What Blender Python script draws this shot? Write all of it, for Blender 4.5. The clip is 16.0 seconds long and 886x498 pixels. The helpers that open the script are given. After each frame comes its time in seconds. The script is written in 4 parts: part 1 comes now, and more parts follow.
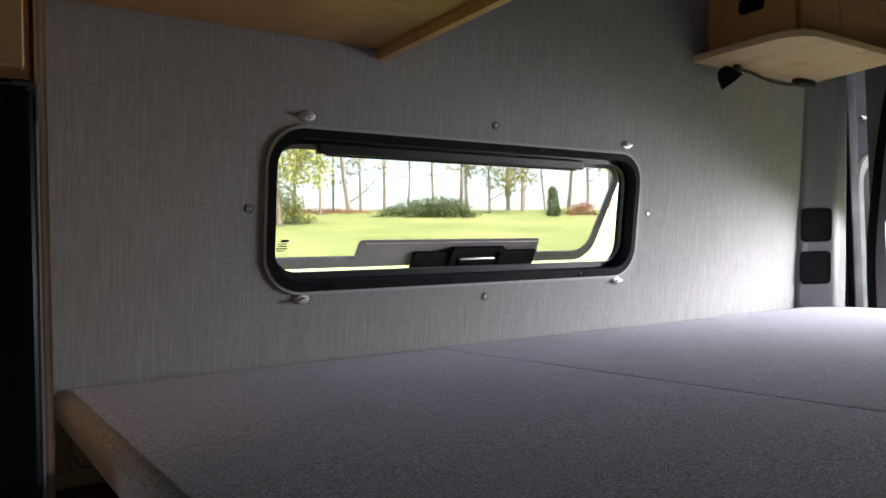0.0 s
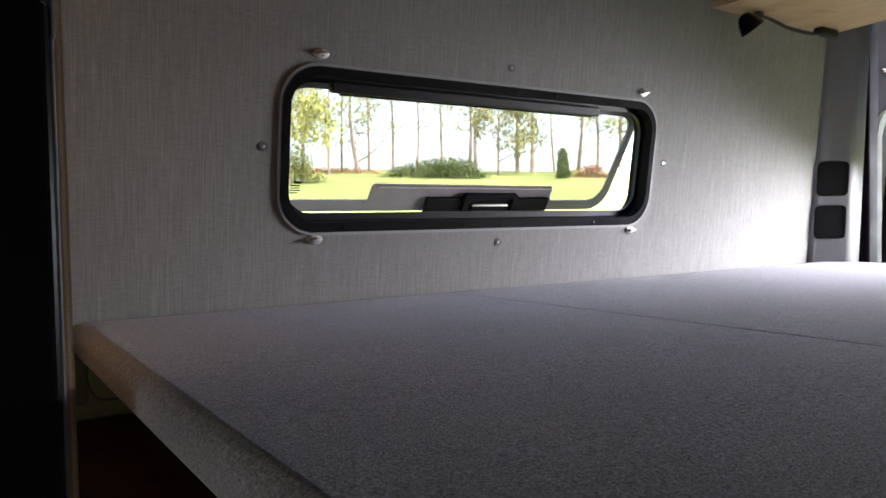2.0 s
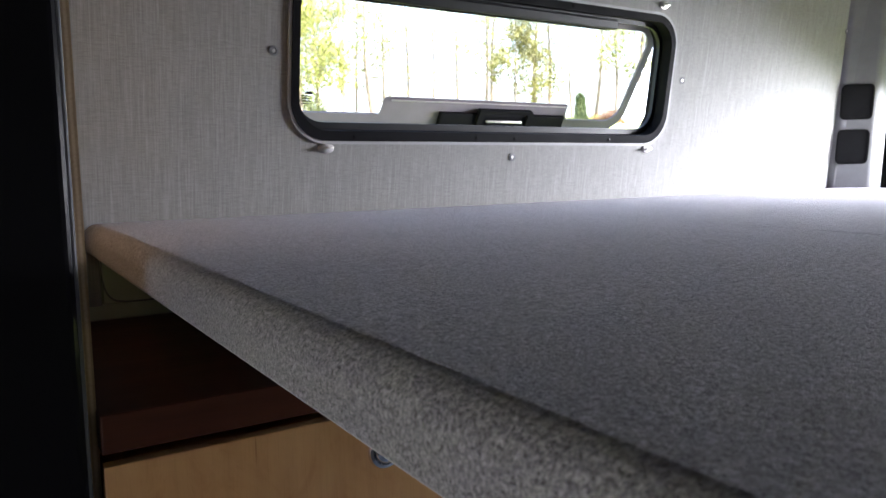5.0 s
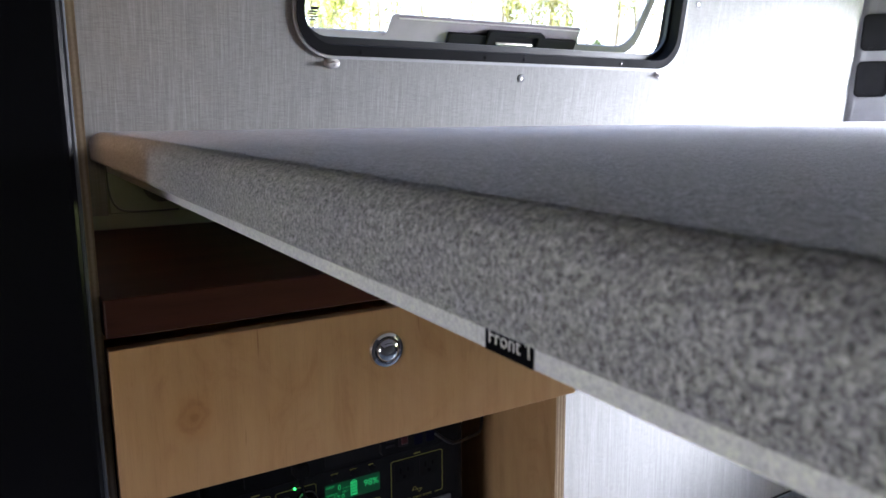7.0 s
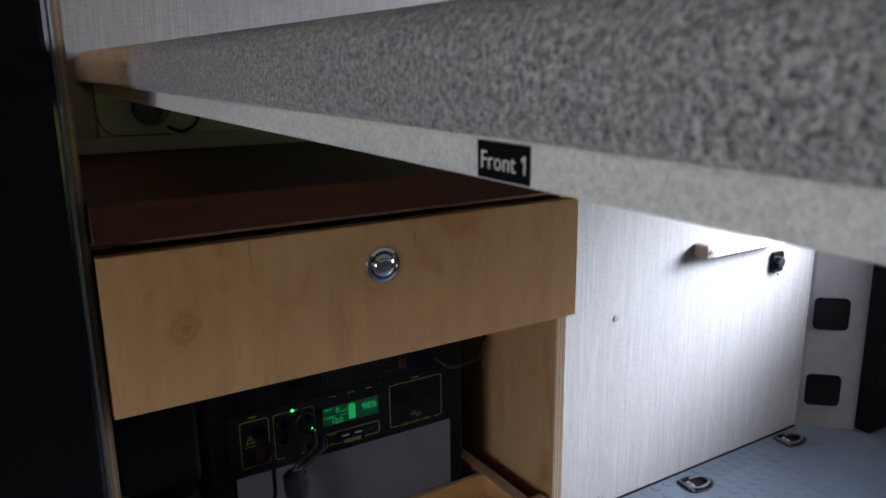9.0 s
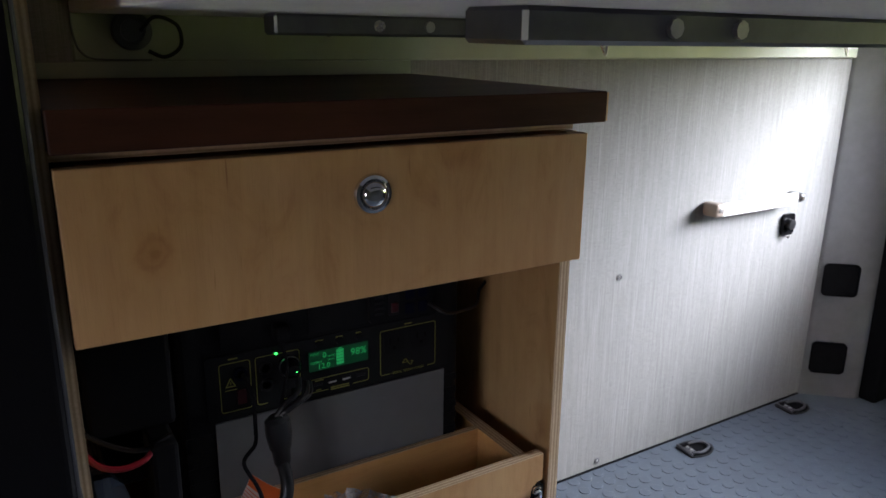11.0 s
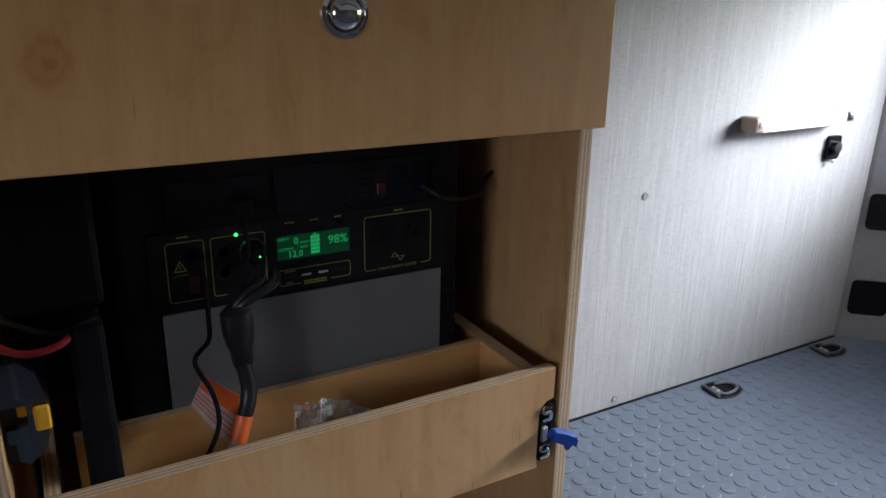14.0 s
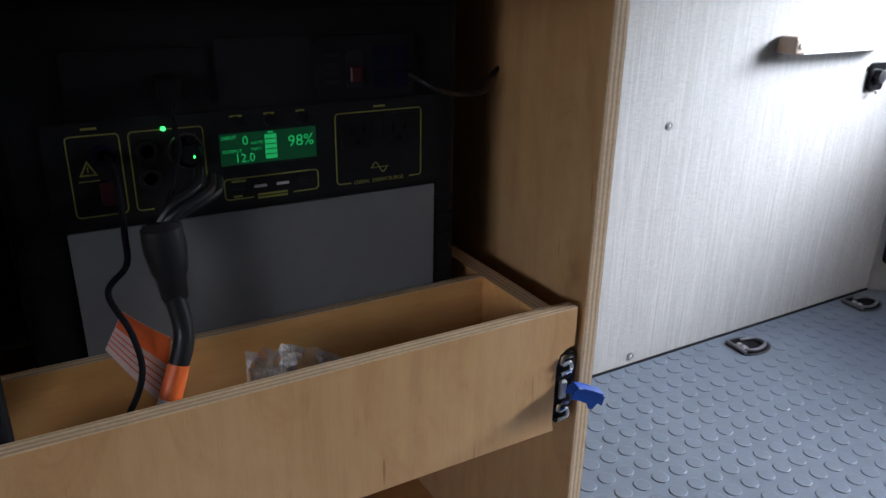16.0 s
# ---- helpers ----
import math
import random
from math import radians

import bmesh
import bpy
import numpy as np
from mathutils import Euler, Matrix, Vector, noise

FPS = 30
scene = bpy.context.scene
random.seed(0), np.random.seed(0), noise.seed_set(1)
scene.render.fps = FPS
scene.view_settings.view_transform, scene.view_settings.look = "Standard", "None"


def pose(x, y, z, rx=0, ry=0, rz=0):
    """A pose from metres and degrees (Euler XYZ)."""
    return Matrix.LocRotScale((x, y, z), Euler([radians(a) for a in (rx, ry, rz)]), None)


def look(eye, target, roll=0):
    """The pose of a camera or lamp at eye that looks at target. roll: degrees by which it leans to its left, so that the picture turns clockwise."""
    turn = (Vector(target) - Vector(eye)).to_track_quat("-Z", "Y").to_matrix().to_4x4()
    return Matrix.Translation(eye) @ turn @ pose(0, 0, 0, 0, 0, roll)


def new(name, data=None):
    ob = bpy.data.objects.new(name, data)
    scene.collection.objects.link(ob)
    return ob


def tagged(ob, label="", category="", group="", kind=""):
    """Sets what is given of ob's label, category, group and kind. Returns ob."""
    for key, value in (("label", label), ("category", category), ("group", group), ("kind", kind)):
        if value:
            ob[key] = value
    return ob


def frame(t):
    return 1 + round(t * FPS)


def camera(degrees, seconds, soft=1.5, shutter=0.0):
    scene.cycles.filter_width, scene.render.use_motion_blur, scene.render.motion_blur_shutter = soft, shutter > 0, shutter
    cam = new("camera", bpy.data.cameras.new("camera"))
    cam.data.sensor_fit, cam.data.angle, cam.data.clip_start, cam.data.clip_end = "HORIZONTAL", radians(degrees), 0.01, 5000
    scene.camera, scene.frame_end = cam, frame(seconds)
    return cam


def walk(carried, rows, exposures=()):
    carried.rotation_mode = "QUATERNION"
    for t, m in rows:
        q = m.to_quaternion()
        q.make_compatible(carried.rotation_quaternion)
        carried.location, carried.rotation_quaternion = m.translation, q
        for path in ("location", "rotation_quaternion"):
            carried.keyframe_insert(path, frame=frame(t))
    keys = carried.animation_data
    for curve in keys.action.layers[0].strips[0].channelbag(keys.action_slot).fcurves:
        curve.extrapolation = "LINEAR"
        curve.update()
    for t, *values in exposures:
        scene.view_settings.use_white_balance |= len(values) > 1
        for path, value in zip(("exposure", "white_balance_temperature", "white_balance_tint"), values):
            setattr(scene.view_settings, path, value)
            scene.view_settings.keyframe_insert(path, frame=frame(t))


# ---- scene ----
cam = camera(61.7, 16.0)
cam.data.dof.use_dof, cam.data.dof.focus_distance, cam.data.dof.aperture_fstop = True, 0.8, 18.0
PATH = [
    (0, (0.078, 0.102, 1.358), (1.212, 1.748, 1.391), -1.8),
    (0.5, (0.077, 0.107, 1.351), (1.202, 1.76, 1.352), -1.6),
    (1, (0.076, 0.11, 1.338), (1.194, 1.768, 1.314), -1.5),
    (1.5, (0.074, 0.114, 1.337), (1.191, 1.773, 1.28), -1.1),
    (2, (0.072, 0.114, 1.322), (1.186, 1.773, 1.252), -1.1),
    (2.5, (0.076, 0.111, 1.313), (1.184, 1.773, 1.22), -0.9),
    (3, (0.071, 0.119, 1.305), (1.186, 1.776, 1.188), -0.9),
    (3.5, (0.08, 0.1, 1.304), (1.173, 1.769, 1.152), -0.6),
    (4, (0.073, 0.119, 1.285), (1.171, 1.782, 1.12), -0.7),
    (4.2, (0.074, 0.122, 1.277), (1.169, 1.788, 1.107), -0.8),
    (6.5, (0.083, 0.098, 1.209), (1.122, 1.778, 0.894), -0.5),
    (7, (0.085, 0.105, 1.193), (1.118, 1.783, 0.849), -0.4),
    (7.5, (0.084, 0.104, 1.181), (1.111, 1.777, 0.802), -0.1),
    (8, (0.087, 0.105, 1.17), (1.109, 1.774, 0.758), -0.5),
    (8.5, (0.088, 0.11, 1.155), (1.108, 1.774, 0.719), -0.4),
    (9, (0.096, 0.115, 1.139), (1.113, 1.774, 0.677), -0.7),
    (11.3, (0.138, 0.165, 1.065), (1.14, 1.808, 0.52), 0.7),
    (11.5, (0.143, 0.168, 1.053), (1.141, 1.813, 0.507), 0.6),
    (12, (0.155, 0.183, 1.033), (1.145, 1.825, 0.463), 0.8),
    (12.5, (0.172, 0.191, 1.013), (1.138, 1.84, 0.424), 1.3),
    (13, (0.186, 0.213, 0.982), (1.15, 1.861, 0.383), 1.2),
    (13.5, (0.209, 0.237, 0.955), (1.161, 1.881, 0.33), 1.6),
    (14, (0.224, 0.26, 0.932), (1.172, 1.899, 0.29), 1.1),
    (14.5, (0.249, 0.293, 0.909), (1.188, 1.925, 0.235), 1.2),
    (15, (0.27, 0.332, 0.874), (1.214, 1.955, 0.186), 0.7),
    (15.5, (0.29, 0.369, 0.842), (1.233, 1.984, 0.133), 0.7),
    (16, (0.311, 0.397, 0.816), (1.247, 2.009, 0.091), 1.0),
]
REAR, FRONT_FILL = 8.8, 0.38
EXPOSURES = [(0.0, 2.90, 6750, 20), (2.0, 3.1, 6750, 20), (4.0, 3.55, 6650, 19), (7.0, 4.3, 6250, 17), (8.0, 4.25, 6250, 17), (9.0, 3.95, 6250, 17), (11.5, 3.55, 6600, 15), (13.5, 3.72, 6450, 14), (15.0, 3.82, 6450, 14), (16.0, 3.92, 6400, 14)]
walk(cam, [(t, look(eye, target, roll)) for t, eye, target, roll in PATH], EXPOSURES)

# ---- light ----
world = bpy.data.worlds.new("world")
scene.world = world
world.use_nodes = True
wn = world.node_tree
sky = wn.nodes.new("ShaderNodeTexSky")
sky.sky_type, sky.sun_disc = "NISHITA", False
sky.sun_elevation, sky.sun_rotation = radians(57), radians(189)
sky.dust_density, sky.air_density, sky.ozone_density = 3.0, 1.0, 0.5
wn.links.new(sky.outputs[0], wn.nodes["Background"].inputs[0])
wn.nodes["Background"].inputs[1].default_value = 0.15

sun = new("sun", bpy.data.lights.new("sun", "SUN"))
sun.data.energy, sun.data.angle, sun.data.color = 3.2, radians(3), (1.0, 0.95, 0.87)
sun.matrix_world = look((-5, -32, 50), (0, 0, 0))


def opening_light(name, m, w, h, watts, colour):
    lamp = new(name, bpy.data.lights.new(name, "AREA"))
    lamp.data.shape, lamp.data.size, lamp.data.size_y = "RECTANGLE", w, h
    lamp.data.energy, lamp.data.color = watts, colour
    lamp.matrix_world = m
    return lamp


# daylight in the open rear doorway; added fill lamp by the unseen front partition
opening_light("rear_daylight", look((3.25, 0.46, 1.40), (2.05, 1.22, 0.98)), 1.05, 0.50, REAR, (0.86, 0.92, 1.0)).data.spread = radians(112)
opening_light("front_fill", look((-1.18, -0.08, 0.86), (0.30, 0.35, 0.90)), 0.7, 0.5, FRONT_FILL, (0.86, 0.81, 1.0))


# ---- materials ----
def material(name, rough=0.6, metal=0.0):
    m = bpy.data.materials.new(name)
    m.use_nodes = True
    b = m.node_tree.nodes["Principled BSDF"]
    b.inputs["Roughness"].default_value, b.inputs["Metallic"].default_value = rough, metal
    return m, m.node_tree, b


def node(tree, kind, **values):
    n = tree.nodes.new(kind)
    for key, value in values.items():
        n.inputs[key].default_value = value
    return n


def coords(tree, scale=(1, 1, 1), turn=(0, 0, 0)):
    c = tree.nodes.new("ShaderNodeTexCoord")
    mp = tree.nodes.new("ShaderNodeMapping")
    mp.inputs["Scale"].default_value = scale
    mp.inputs["Rotation"].default_value = turn
    tree.links.new(c.outputs["Object"], mp.inputs["Vector"])
    return mp.outputs[0]


def noise_at(tree, vec, scale, detail=4.0, rough=0.6):
    n = node(tree, "ShaderNodeTexNoise", Scale=scale, Detail=detail, Roughness=rough)
    tree.links.new(vec, n.inputs["Vector"])
    return n.outputs["Fac"]


def ramp(tree, fac, stops):
    r = tree.nodes.new("ShaderNodeValToRGB")
    e = r.color_ramp.elements
    while len(e) < len(stops):
        e.new(0.5)
    for el, (p, c) in zip(e, stops):
        el.position, el.color = p, (*c, 1)
    tree.links.new(fac, r.inputs[0])
    return r.outputs[0]


def blend(tree, a, b, fac, mode="MIX"):
    n = tree.nodes.new("ShaderNodeMix")
    n.data_type, n.blend_type = "RGBA", mode
    for s, v in ((n.inputs[0], fac), (n.inputs[6], a), (n.inputs[7], b)):
        if isinstance(v, (int, float)):
            s.default_value = v
        elif isinstance(v, tuple):
            s.default_value = (*v, 1)
        else:
            tree.links.new(v, s)
    return n.outputs[2]


def bump(tree, bsdf, fac, strength, distance):
    n = node(tree, "ShaderNodeBump", Strength=strength, Distance=distance)
    tree.links.new(fac, n.inputs["Height"])
    tree.links.new(n.outputs[0], bsdf.inputs["Normal"])


def plain(name, colour, rough=0.6, metal=0.0, wear=0.15, scale=30.0, relief=0.05, shine=0.5):
    m, t, b = material(name, rough, metal)
    b.inputs["Specular IOR Level"].default_value = shine
    v = coords(t)
    n1 = noise_at(t, v, scale)
    dark = tuple(c * (1 - wear) for c in colour)
    light = tuple(min(1, c * (1 + wear)) for c in colour)
    t.links.new(ramp(t, n1, [(0.3, dark), (0.7, light)]), b.inputs["Base Color"])
    n2 = noise_at(t, v, scale * 12, 2.0)
    rr_ = ramp(t, noise_at(t, v, scale * 0.4), [(0.3, (rough * 0.85,) * 3), (0.7, (min(1, rough * 1.15),) * 3)])
    t.links.new(rr_, b.inputs["Roughness"])
    bump(t, b, n2, relief, 0.002)
    return m


def woven():
    """Grey linen-look wall cloth: uneven upright threads, pale slubs among them, and a fainter weft."""
    m, t, b = material("wall_cloth", 0.85)
    warp = noise_at(t, coords(t, (520, 80, 7.0)), 1.0, 3.0, 0.7)
    slub = noise_at(t, coords(t, (340, 40, 4.0), (0, 0, 0.1)), 1.0, 1.0)
    weft = noise_at(t, coords(t, (60, 60, 800)), 1.0, 3.0, 0.7)
    patch = noise_at(t, coords(t, (1.5, 1.5, 1.5)), 1.0, 3.0)
    crease = noise_at(t, coords(t, (9, 9, 5)), 1.0, 2.0)
    c = ramp(t, warp, [(0.33, (0.220, 0.215, 0.207)), (0.50, (0.255, 0.250, 0.242)), (0.68, (0.305, 0.300, 0.292))])
    c = blend(t, c, ramp(t, slub, [(0.60, (0, 0, 0)), (0.68, (0.05, 0.05, 0.049))]), 0.85, "ADD")
    c = blend(t, c, ramp(t, weft, [(0.34, (0.72, 0.72, 0.72)), (0.60, (1.0, 1.0, 1.0))]), 0.75, "MULTIPLY")
    c = blend(t, c, ramp(t, patch, [(0.3, (0.90, 0.89, 0.87)), (0.7, (1.0, 1.0, 1.0))]), 0.7, "MULTIPLY")
    t.links.new(c, b.inputs["Base Color"])
    soft_relief = node(t, "ShaderNodeBump", Strength=0.12, Distance=0.01)
    t.links.new(crease, soft_relief.inputs["Height"])
    thread = node(t, "ShaderNodeBump", Strength=0.25, Distance=0.0006)
    t.links.new(warp, thread.inputs["Height"])
    t.links.new(soft_relief.outputs[0], thread.inputs["Normal"])
    t.links.new(thread.outputs[0], b.inputs["Normal"])
    return m


def felt(name, tone, contrast, fine=1.0):
    """Heather-grey upholstery felt with pale and dark fibres round a mean tone."""
    m, t, b = material(name, 0.95)
    v = coords(t)
    f1 = noise_at(t, v, 360.0 * fine, 4.0, 0.7)
    f2 = noise_at(t, coords(t, (1, 1, 1), (0.4, 0.7, 0.2)), 680.0 * fine, 3.0, 0.7)
    big = noise_at(t, v, 5.0, 3.0)
    mott = noise_at(t, v, 120.0 * fine, 5.0, 0.75)
    lo, hi = 1 - contrast, 1 + contrast * 1.35
    grey = lambda k, blue=1.0: tuple(min(0.93, tone * k * q) for q in (1.0, 0.975, blue - 0.01))
    c = ramp(t, f1, [(0.36, grey(lo, 1.16)), (0.5, grey(1.0, 1.15)), (0.64, grey(hi, 1.09))])
    c = blend(t, c, ramp(t, f2, [(0.40, grey(lo, 1.08)), (0.60, grey(hi, 1.10))]), 0.42)
    c = blend(t, c, ramp(t, big, [(0.3, (0.86, 0.86, 0.88)), (0.7, (1.0, 1.0, 1.0))]), 0.8, "MULTIPLY")
    c = blend(t, c, ramp(t, mott, [(0.38, (1 - 0.35 * contrast,) * 3), (0.62, (1.0, 1.0, 1.0))]), 0.8, "MULTIPLY")
    t.links.new(c, b.inputs["Base Color"])
    b.inputs["Sheen Weight"].default_value = 0.25
    bump(t, b, f1, 0.2 + 0.65 * contrast, 0.003)
    return m


def timber(name, pale, dark, along="x", rough=0.45, knots=0.0, coat=0.0, eye=None):
    """Veneer with long grain, broad figure and short dark pores."""
    m, t, b = material(name, rough)
    sc = {"x": (3, 60, 60), "y": (60, 3, 60), "z": (60, 60, 3)}[along]
    fig = {"x": (1.6, 6, 6), "y": (6, 1.6, 6), "z": (6, 6, 1.6)}[along]
    por = {"x": (25, 900, 900), "y": (900, 25, 900), "z": (900, 900, 25)}[along]
    grain = noise_at(t, coords(t, sc), 1.0, 5.0)
    figure = noise_at(t, coords(t, fig), 1.0, 4.0, 0.7)
    pores = noise_at(t, coords(t, por), 1.0, 2.0)
    c = ramp(t, figure, [(0.25, dark), (0.62, pale)])
    c = blend(t, c, ramp(t, grain, [(0.32, tuple(x * 0.72 for x in dark)), (0.66, tuple(min(1, x * 1.06) for x in pale))]), 0.2)
    c = blend(t, c, ramp(t, pores, [(0.3, (0.66, 0.6, 0.55)), (0.46, (1, 1, 1))]), 0.22, "MULTIPLY")
    cloud = node(t, "ShaderNodeTexNoise", Scale=13.0, Detail=6.0, Roughness=0.68, Distortion=1.6)
    t.links.new(coords(t, tuple(0.45 if k == along else 1.0 for k in "xyz")), cloud.inputs["Vector"])
    c = blend(t, c, ramp(t, cloud.outputs["Fac"], [(0.28, (0.74, 0.62, 0.52)), (0.46, (0.95, 0.91, 0.87)), (0.62, (1, 1, 1))]), 0.75, "MULTIPLY")
    fleck = noise_at(t, coords(t, tuple(11 if k == along else 120 for k in "xyz")), 1.0, 1.0)
    c = blend(t, c, ramp(t, fleck, [(0.73, (1, 1, 1)), (0.79, (0.50, 0.37, 0.28))]), 0.75, "MULTIPLY")
    if eye:
        tc = t.nodes.new("ShaderNodeTexCoord")
        off, ln = t.nodes.new("ShaderNodeVectorMath"), t.nodes.new("ShaderNodeVectorMath")
        off.operation, ln.operation = "SUBTRACT", "LENGTH"
        off.inputs[1].default_value = eye
        t.links.new(tc.outputs["Object"], off.inputs[0])
        t.links.new(off.outputs[0], ln.inputs[0])
        wob = t.nodes.new("ShaderNodeMath")
        wob.operation = "MULTIPLY_ADD"
        wob.inputs[1].default_value = 0.030
        t.links.new(noise_at(t, coords(t), 45.0, 3.0), wob.inputs[0])
        t.links.new(ln.outputs["Value"], wob.inputs[2])
        ringed = ramp(t, wob.outputs[0], [(0.016, (0.62, 0.44, 0.30)), (0.022, (0.86, 0.76, 0.66)), (0.028, (0.70, 0.54, 0.40)), (0.036, (0.93, 0.88, 0.83)), (0.048, (1, 1, 1))])
        c = blend(t, c, ringed, 0.72, "MULTIPLY")
    if knots:
        vor = node(t, "ShaderNodeTexNoise", Scale=7.0, Detail=2.0)
        t.links.new(coords(t, (1, 1, 1), (0.3, 0.2, 0.9)), vor.inputs["Vector"])
        c = blend(t, c, ramp(t, vor.outputs["Fac"], [(0.66, (1, 1, 1)), (0.74, (0.72, 0.55, 0.4))]), knots, "MULTIPLY")
    t.links.new(c, b.inputs["Base Color"])
    b.inputs["Specular IOR Level"].default_value = 0.5 if pale[0] > 0.1 else 0.15
    b.inputs["Coat Weight"].default_value = coat
    bump(t, b, grain, 0.06, 0.001)
    return m


def ply_edge(name, axis):
    """Cut edge of birch plywood: thin pale and brown veneers across the board."""
    m, t, b = material(name, 0.6)
    i = "xyz".index(axis)
    sc = [14.0, 14.0, 14.0]
    sc[i] = 0.0
    wob = noise_at(t, coords(t, tuple(sc)), 1.0, 2.0)
    sep = t.nodes.new("ShaderNodeSeparateXYZ")
    c = t.nodes.new("ShaderNodeTexCoord")
    t.links.new(c.outputs["Object"], sep.inputs[0])
    mul = t.nodes.new("ShaderNodeMath")
    mul.operation = "MULTIPLY_ADD"
    mul.inputs[1].default_value = 360.0
    t.links.new(sep.outputs[i], mul.inputs[0])
    t.links.new(wob, mul.inputs[2])
    fr = t.nodes.new("ShaderNodeMath")
    fr.operation = "PINGPONG"
    fr.inputs[1].default_value = 1.0
    t.links.new(mul.outputs[0], fr.inputs[0])
    col = ramp(t, fr.outputs[0], [(0.2, (0.40, 0.27, 0.15)), (0.5, (0.55, 0.40, 0.245)), (0.9, (0.62, 0.475, 0.31))])
    spk = noise_at(t, coords(t, (300, 300, 300)), 1.0, 2.0)
    col = blend(t, col, ramp(t, spk, [(0.3, (0.75, 0.7, 0.66)), (0.6, (1, 1, 1))]), 0.6, "MULTIPLY")
    t.links.new(col, b.inputs["Base Color"])
    return m


def glow(name, colour, strength):
    m, t, b = material(name, 0.4)
    b.inputs["Base Color"].default_value = (*[c * 0.3 for c in colour], 1)
    b.inputs["Emission Color"].default_value = (*colour, 1)
    b.inputs["Emission Strength"].default_value = strength
    return m


def glass(name, tint=(1, 1, 1), rough=0.0, gloss=0.04):
    m, t, b = material(name, rough)
    t.nodes.remove(b)
    tr = node(t, "ShaderNodeBsdfTransparent", Color=(*tint, 1))
    gl = node(t, "ShaderNodeBsdfGlossy", Roughness=rough)
    mx = t.nodes.new("ShaderNodeMixShader")
    mx.inputs[0].default_value = gloss
    t.links.new(tr.outputs[0], mx.inputs[1])
    t.links.new(gl.outputs[0], mx.inputs[2])
    t.links.new(mx.outputs[0], t.nodes["Material Output"].inputs[0])
    return m


def film():
    """Clear crinkled plastic, mostly see-through and shiny; milky noise patches stand in for highlights."""
    m, t, b = material("clear_film", 0.06)
    b.inputs["Base Color"].default_value = (0.8, 0.8, 0.8, 1)
    tr = node(t, "ShaderNodeBsdfTransparent", Color=(0.9, 0.9, 0.9, 1))
    mx = t.nodes.new("ShaderNodeMixShader")
    t.links.new(ramp(t, noise_at(t, coords(t, (1, 1, 0.4)), 32.0, 2.0), [(0.35, (0.16, 0.16, 0.16)), (0.66, (0.75, 0.75, 0.75))]), mx.inputs[0])
    t.links.new(tr.outputs[0], mx.inputs[1])
    t.links.new(b.outputs[0], mx.inputs[2])
    t.links.new(mx.outputs[0], t.nodes["Material Output"].inputs[0])
    bump(t, b, noise_at(t, coords(t), 70.0, 3.0), 1.0, 0.02)
    return m


CLOTH = woven()
FELT = felt("bed_felt", 0.36, 0.90, 0.98)
CARPET = felt("frame_carpet", 0.80, 0.26)
BIRCH_X = timber("birch_face", (0.575, 0.350, 0.160), (0.49, 0.275, 0.112), "z", 0.45, 0.5, 0.08, (0.250, 0.8825, 0.882))
BIRCH_UP = timber("birch_side", (0.51, 0.322, 0.15), (0.41, 0.243, 0.104), "z", 0.45, 0.4, 0.1)
BIRCH_LONG = timber("birch_board", (0.72, 0.40, 0.15), (0.62, 0.32, 0.10), "x", 0.45, 0.4, 0.1)
SHELF_PLY = timber("shelf_birch", (0.60, 0.44, 0.29), (0.50, 0.33, 0.18), "y", 0.4, 0.7, 0.1)
# Amber ply; on the corner cabinet it darkens birch to stand for shade.
AMBER_SHADE_PLY = timber("amber_shade_ply", (0.42, 0.23, 0.085), (0.32, 0.16, 0.05), "x", 0.45, 0.4, 0.1)
WALNUT = timber("walnut_top", (0.085, 0.030, 0.017), (0.018, 0.006, 0.004), "x", 0.5, 0.3, 0.05)
EDGE_X, EDGE_Y, EDGE_Z = ply_edge("ply_edge_x", "x"), ply_edge("ply_edge_y", "y"), ply_edge("ply_edge_z", "z")
BLACK = plain("black_plastic", (0.009, 0.009, 0.010), 0.42, shine=0.3)
RUBBER = plain("black_rubber", (0.006, 0.006, 0.007), 0.7, shine=0.06)
GLOSS_BLACK = plain("gloss_black", (0.006, 0.006, 0.007), 0.25, 0.0, 0.1, 12.0, 0.02, 0.12)
VENT = plain("vent_plastic", (0.008, 0.008, 0.009), 0.7, shine=0.06)
GREY_TRIM = plain("grey_trim", (0.30, 0.30, 0.30), 0.55, 0.0, 0.06, 25.0, 0.12)
PILLAR_GREY = plain("pillar_grey", (0.135, 0.135, 0.14), 0.55, 0.0, 0.08, 25.0, 0.12)
PILLAR_PAINT = plain("pillar_paint", (0.19, 0.19, 0.195), 0.5, 0.0, 0.08, 25.0, 0.10)
PAINT = plain("van_paint", (0.36, 0.385, 0.29), 0.35, 0.0, 0.08, 9.0, 0.03)
STEEL = plain("steel", (0.55, 0.54, 0.52), 0.3, 1.0, 0.1, 60.0, 0.05)
CHROME = plain("chrome", (0.72, 0.72, 0.73), 0.06, 1.0, 0.03, 20.0, 0.0)
ALU = plain("dark_aluminium", (0.16, 0.16, 0.17), 0.4, 0.9, 0.15, 20.0, 0.05)
PEWTER = plain("latch_pewter", (0.60, 0.58, 0.56), 0.42, 0.8, 0.2, 70.0, 0.1)
FRIT = plain("window_border", (0.20, 0.175, 0.195), 0.5, 0.0, 0.1, 15.0, 0.0)
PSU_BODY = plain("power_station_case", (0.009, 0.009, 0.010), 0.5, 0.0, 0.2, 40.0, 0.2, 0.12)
PSU_FACE = plain("power_station_face", (0.012, 0.012, 0.013), 0.5, 0.0, 0.15, 30.0, 0.15, 0.12)
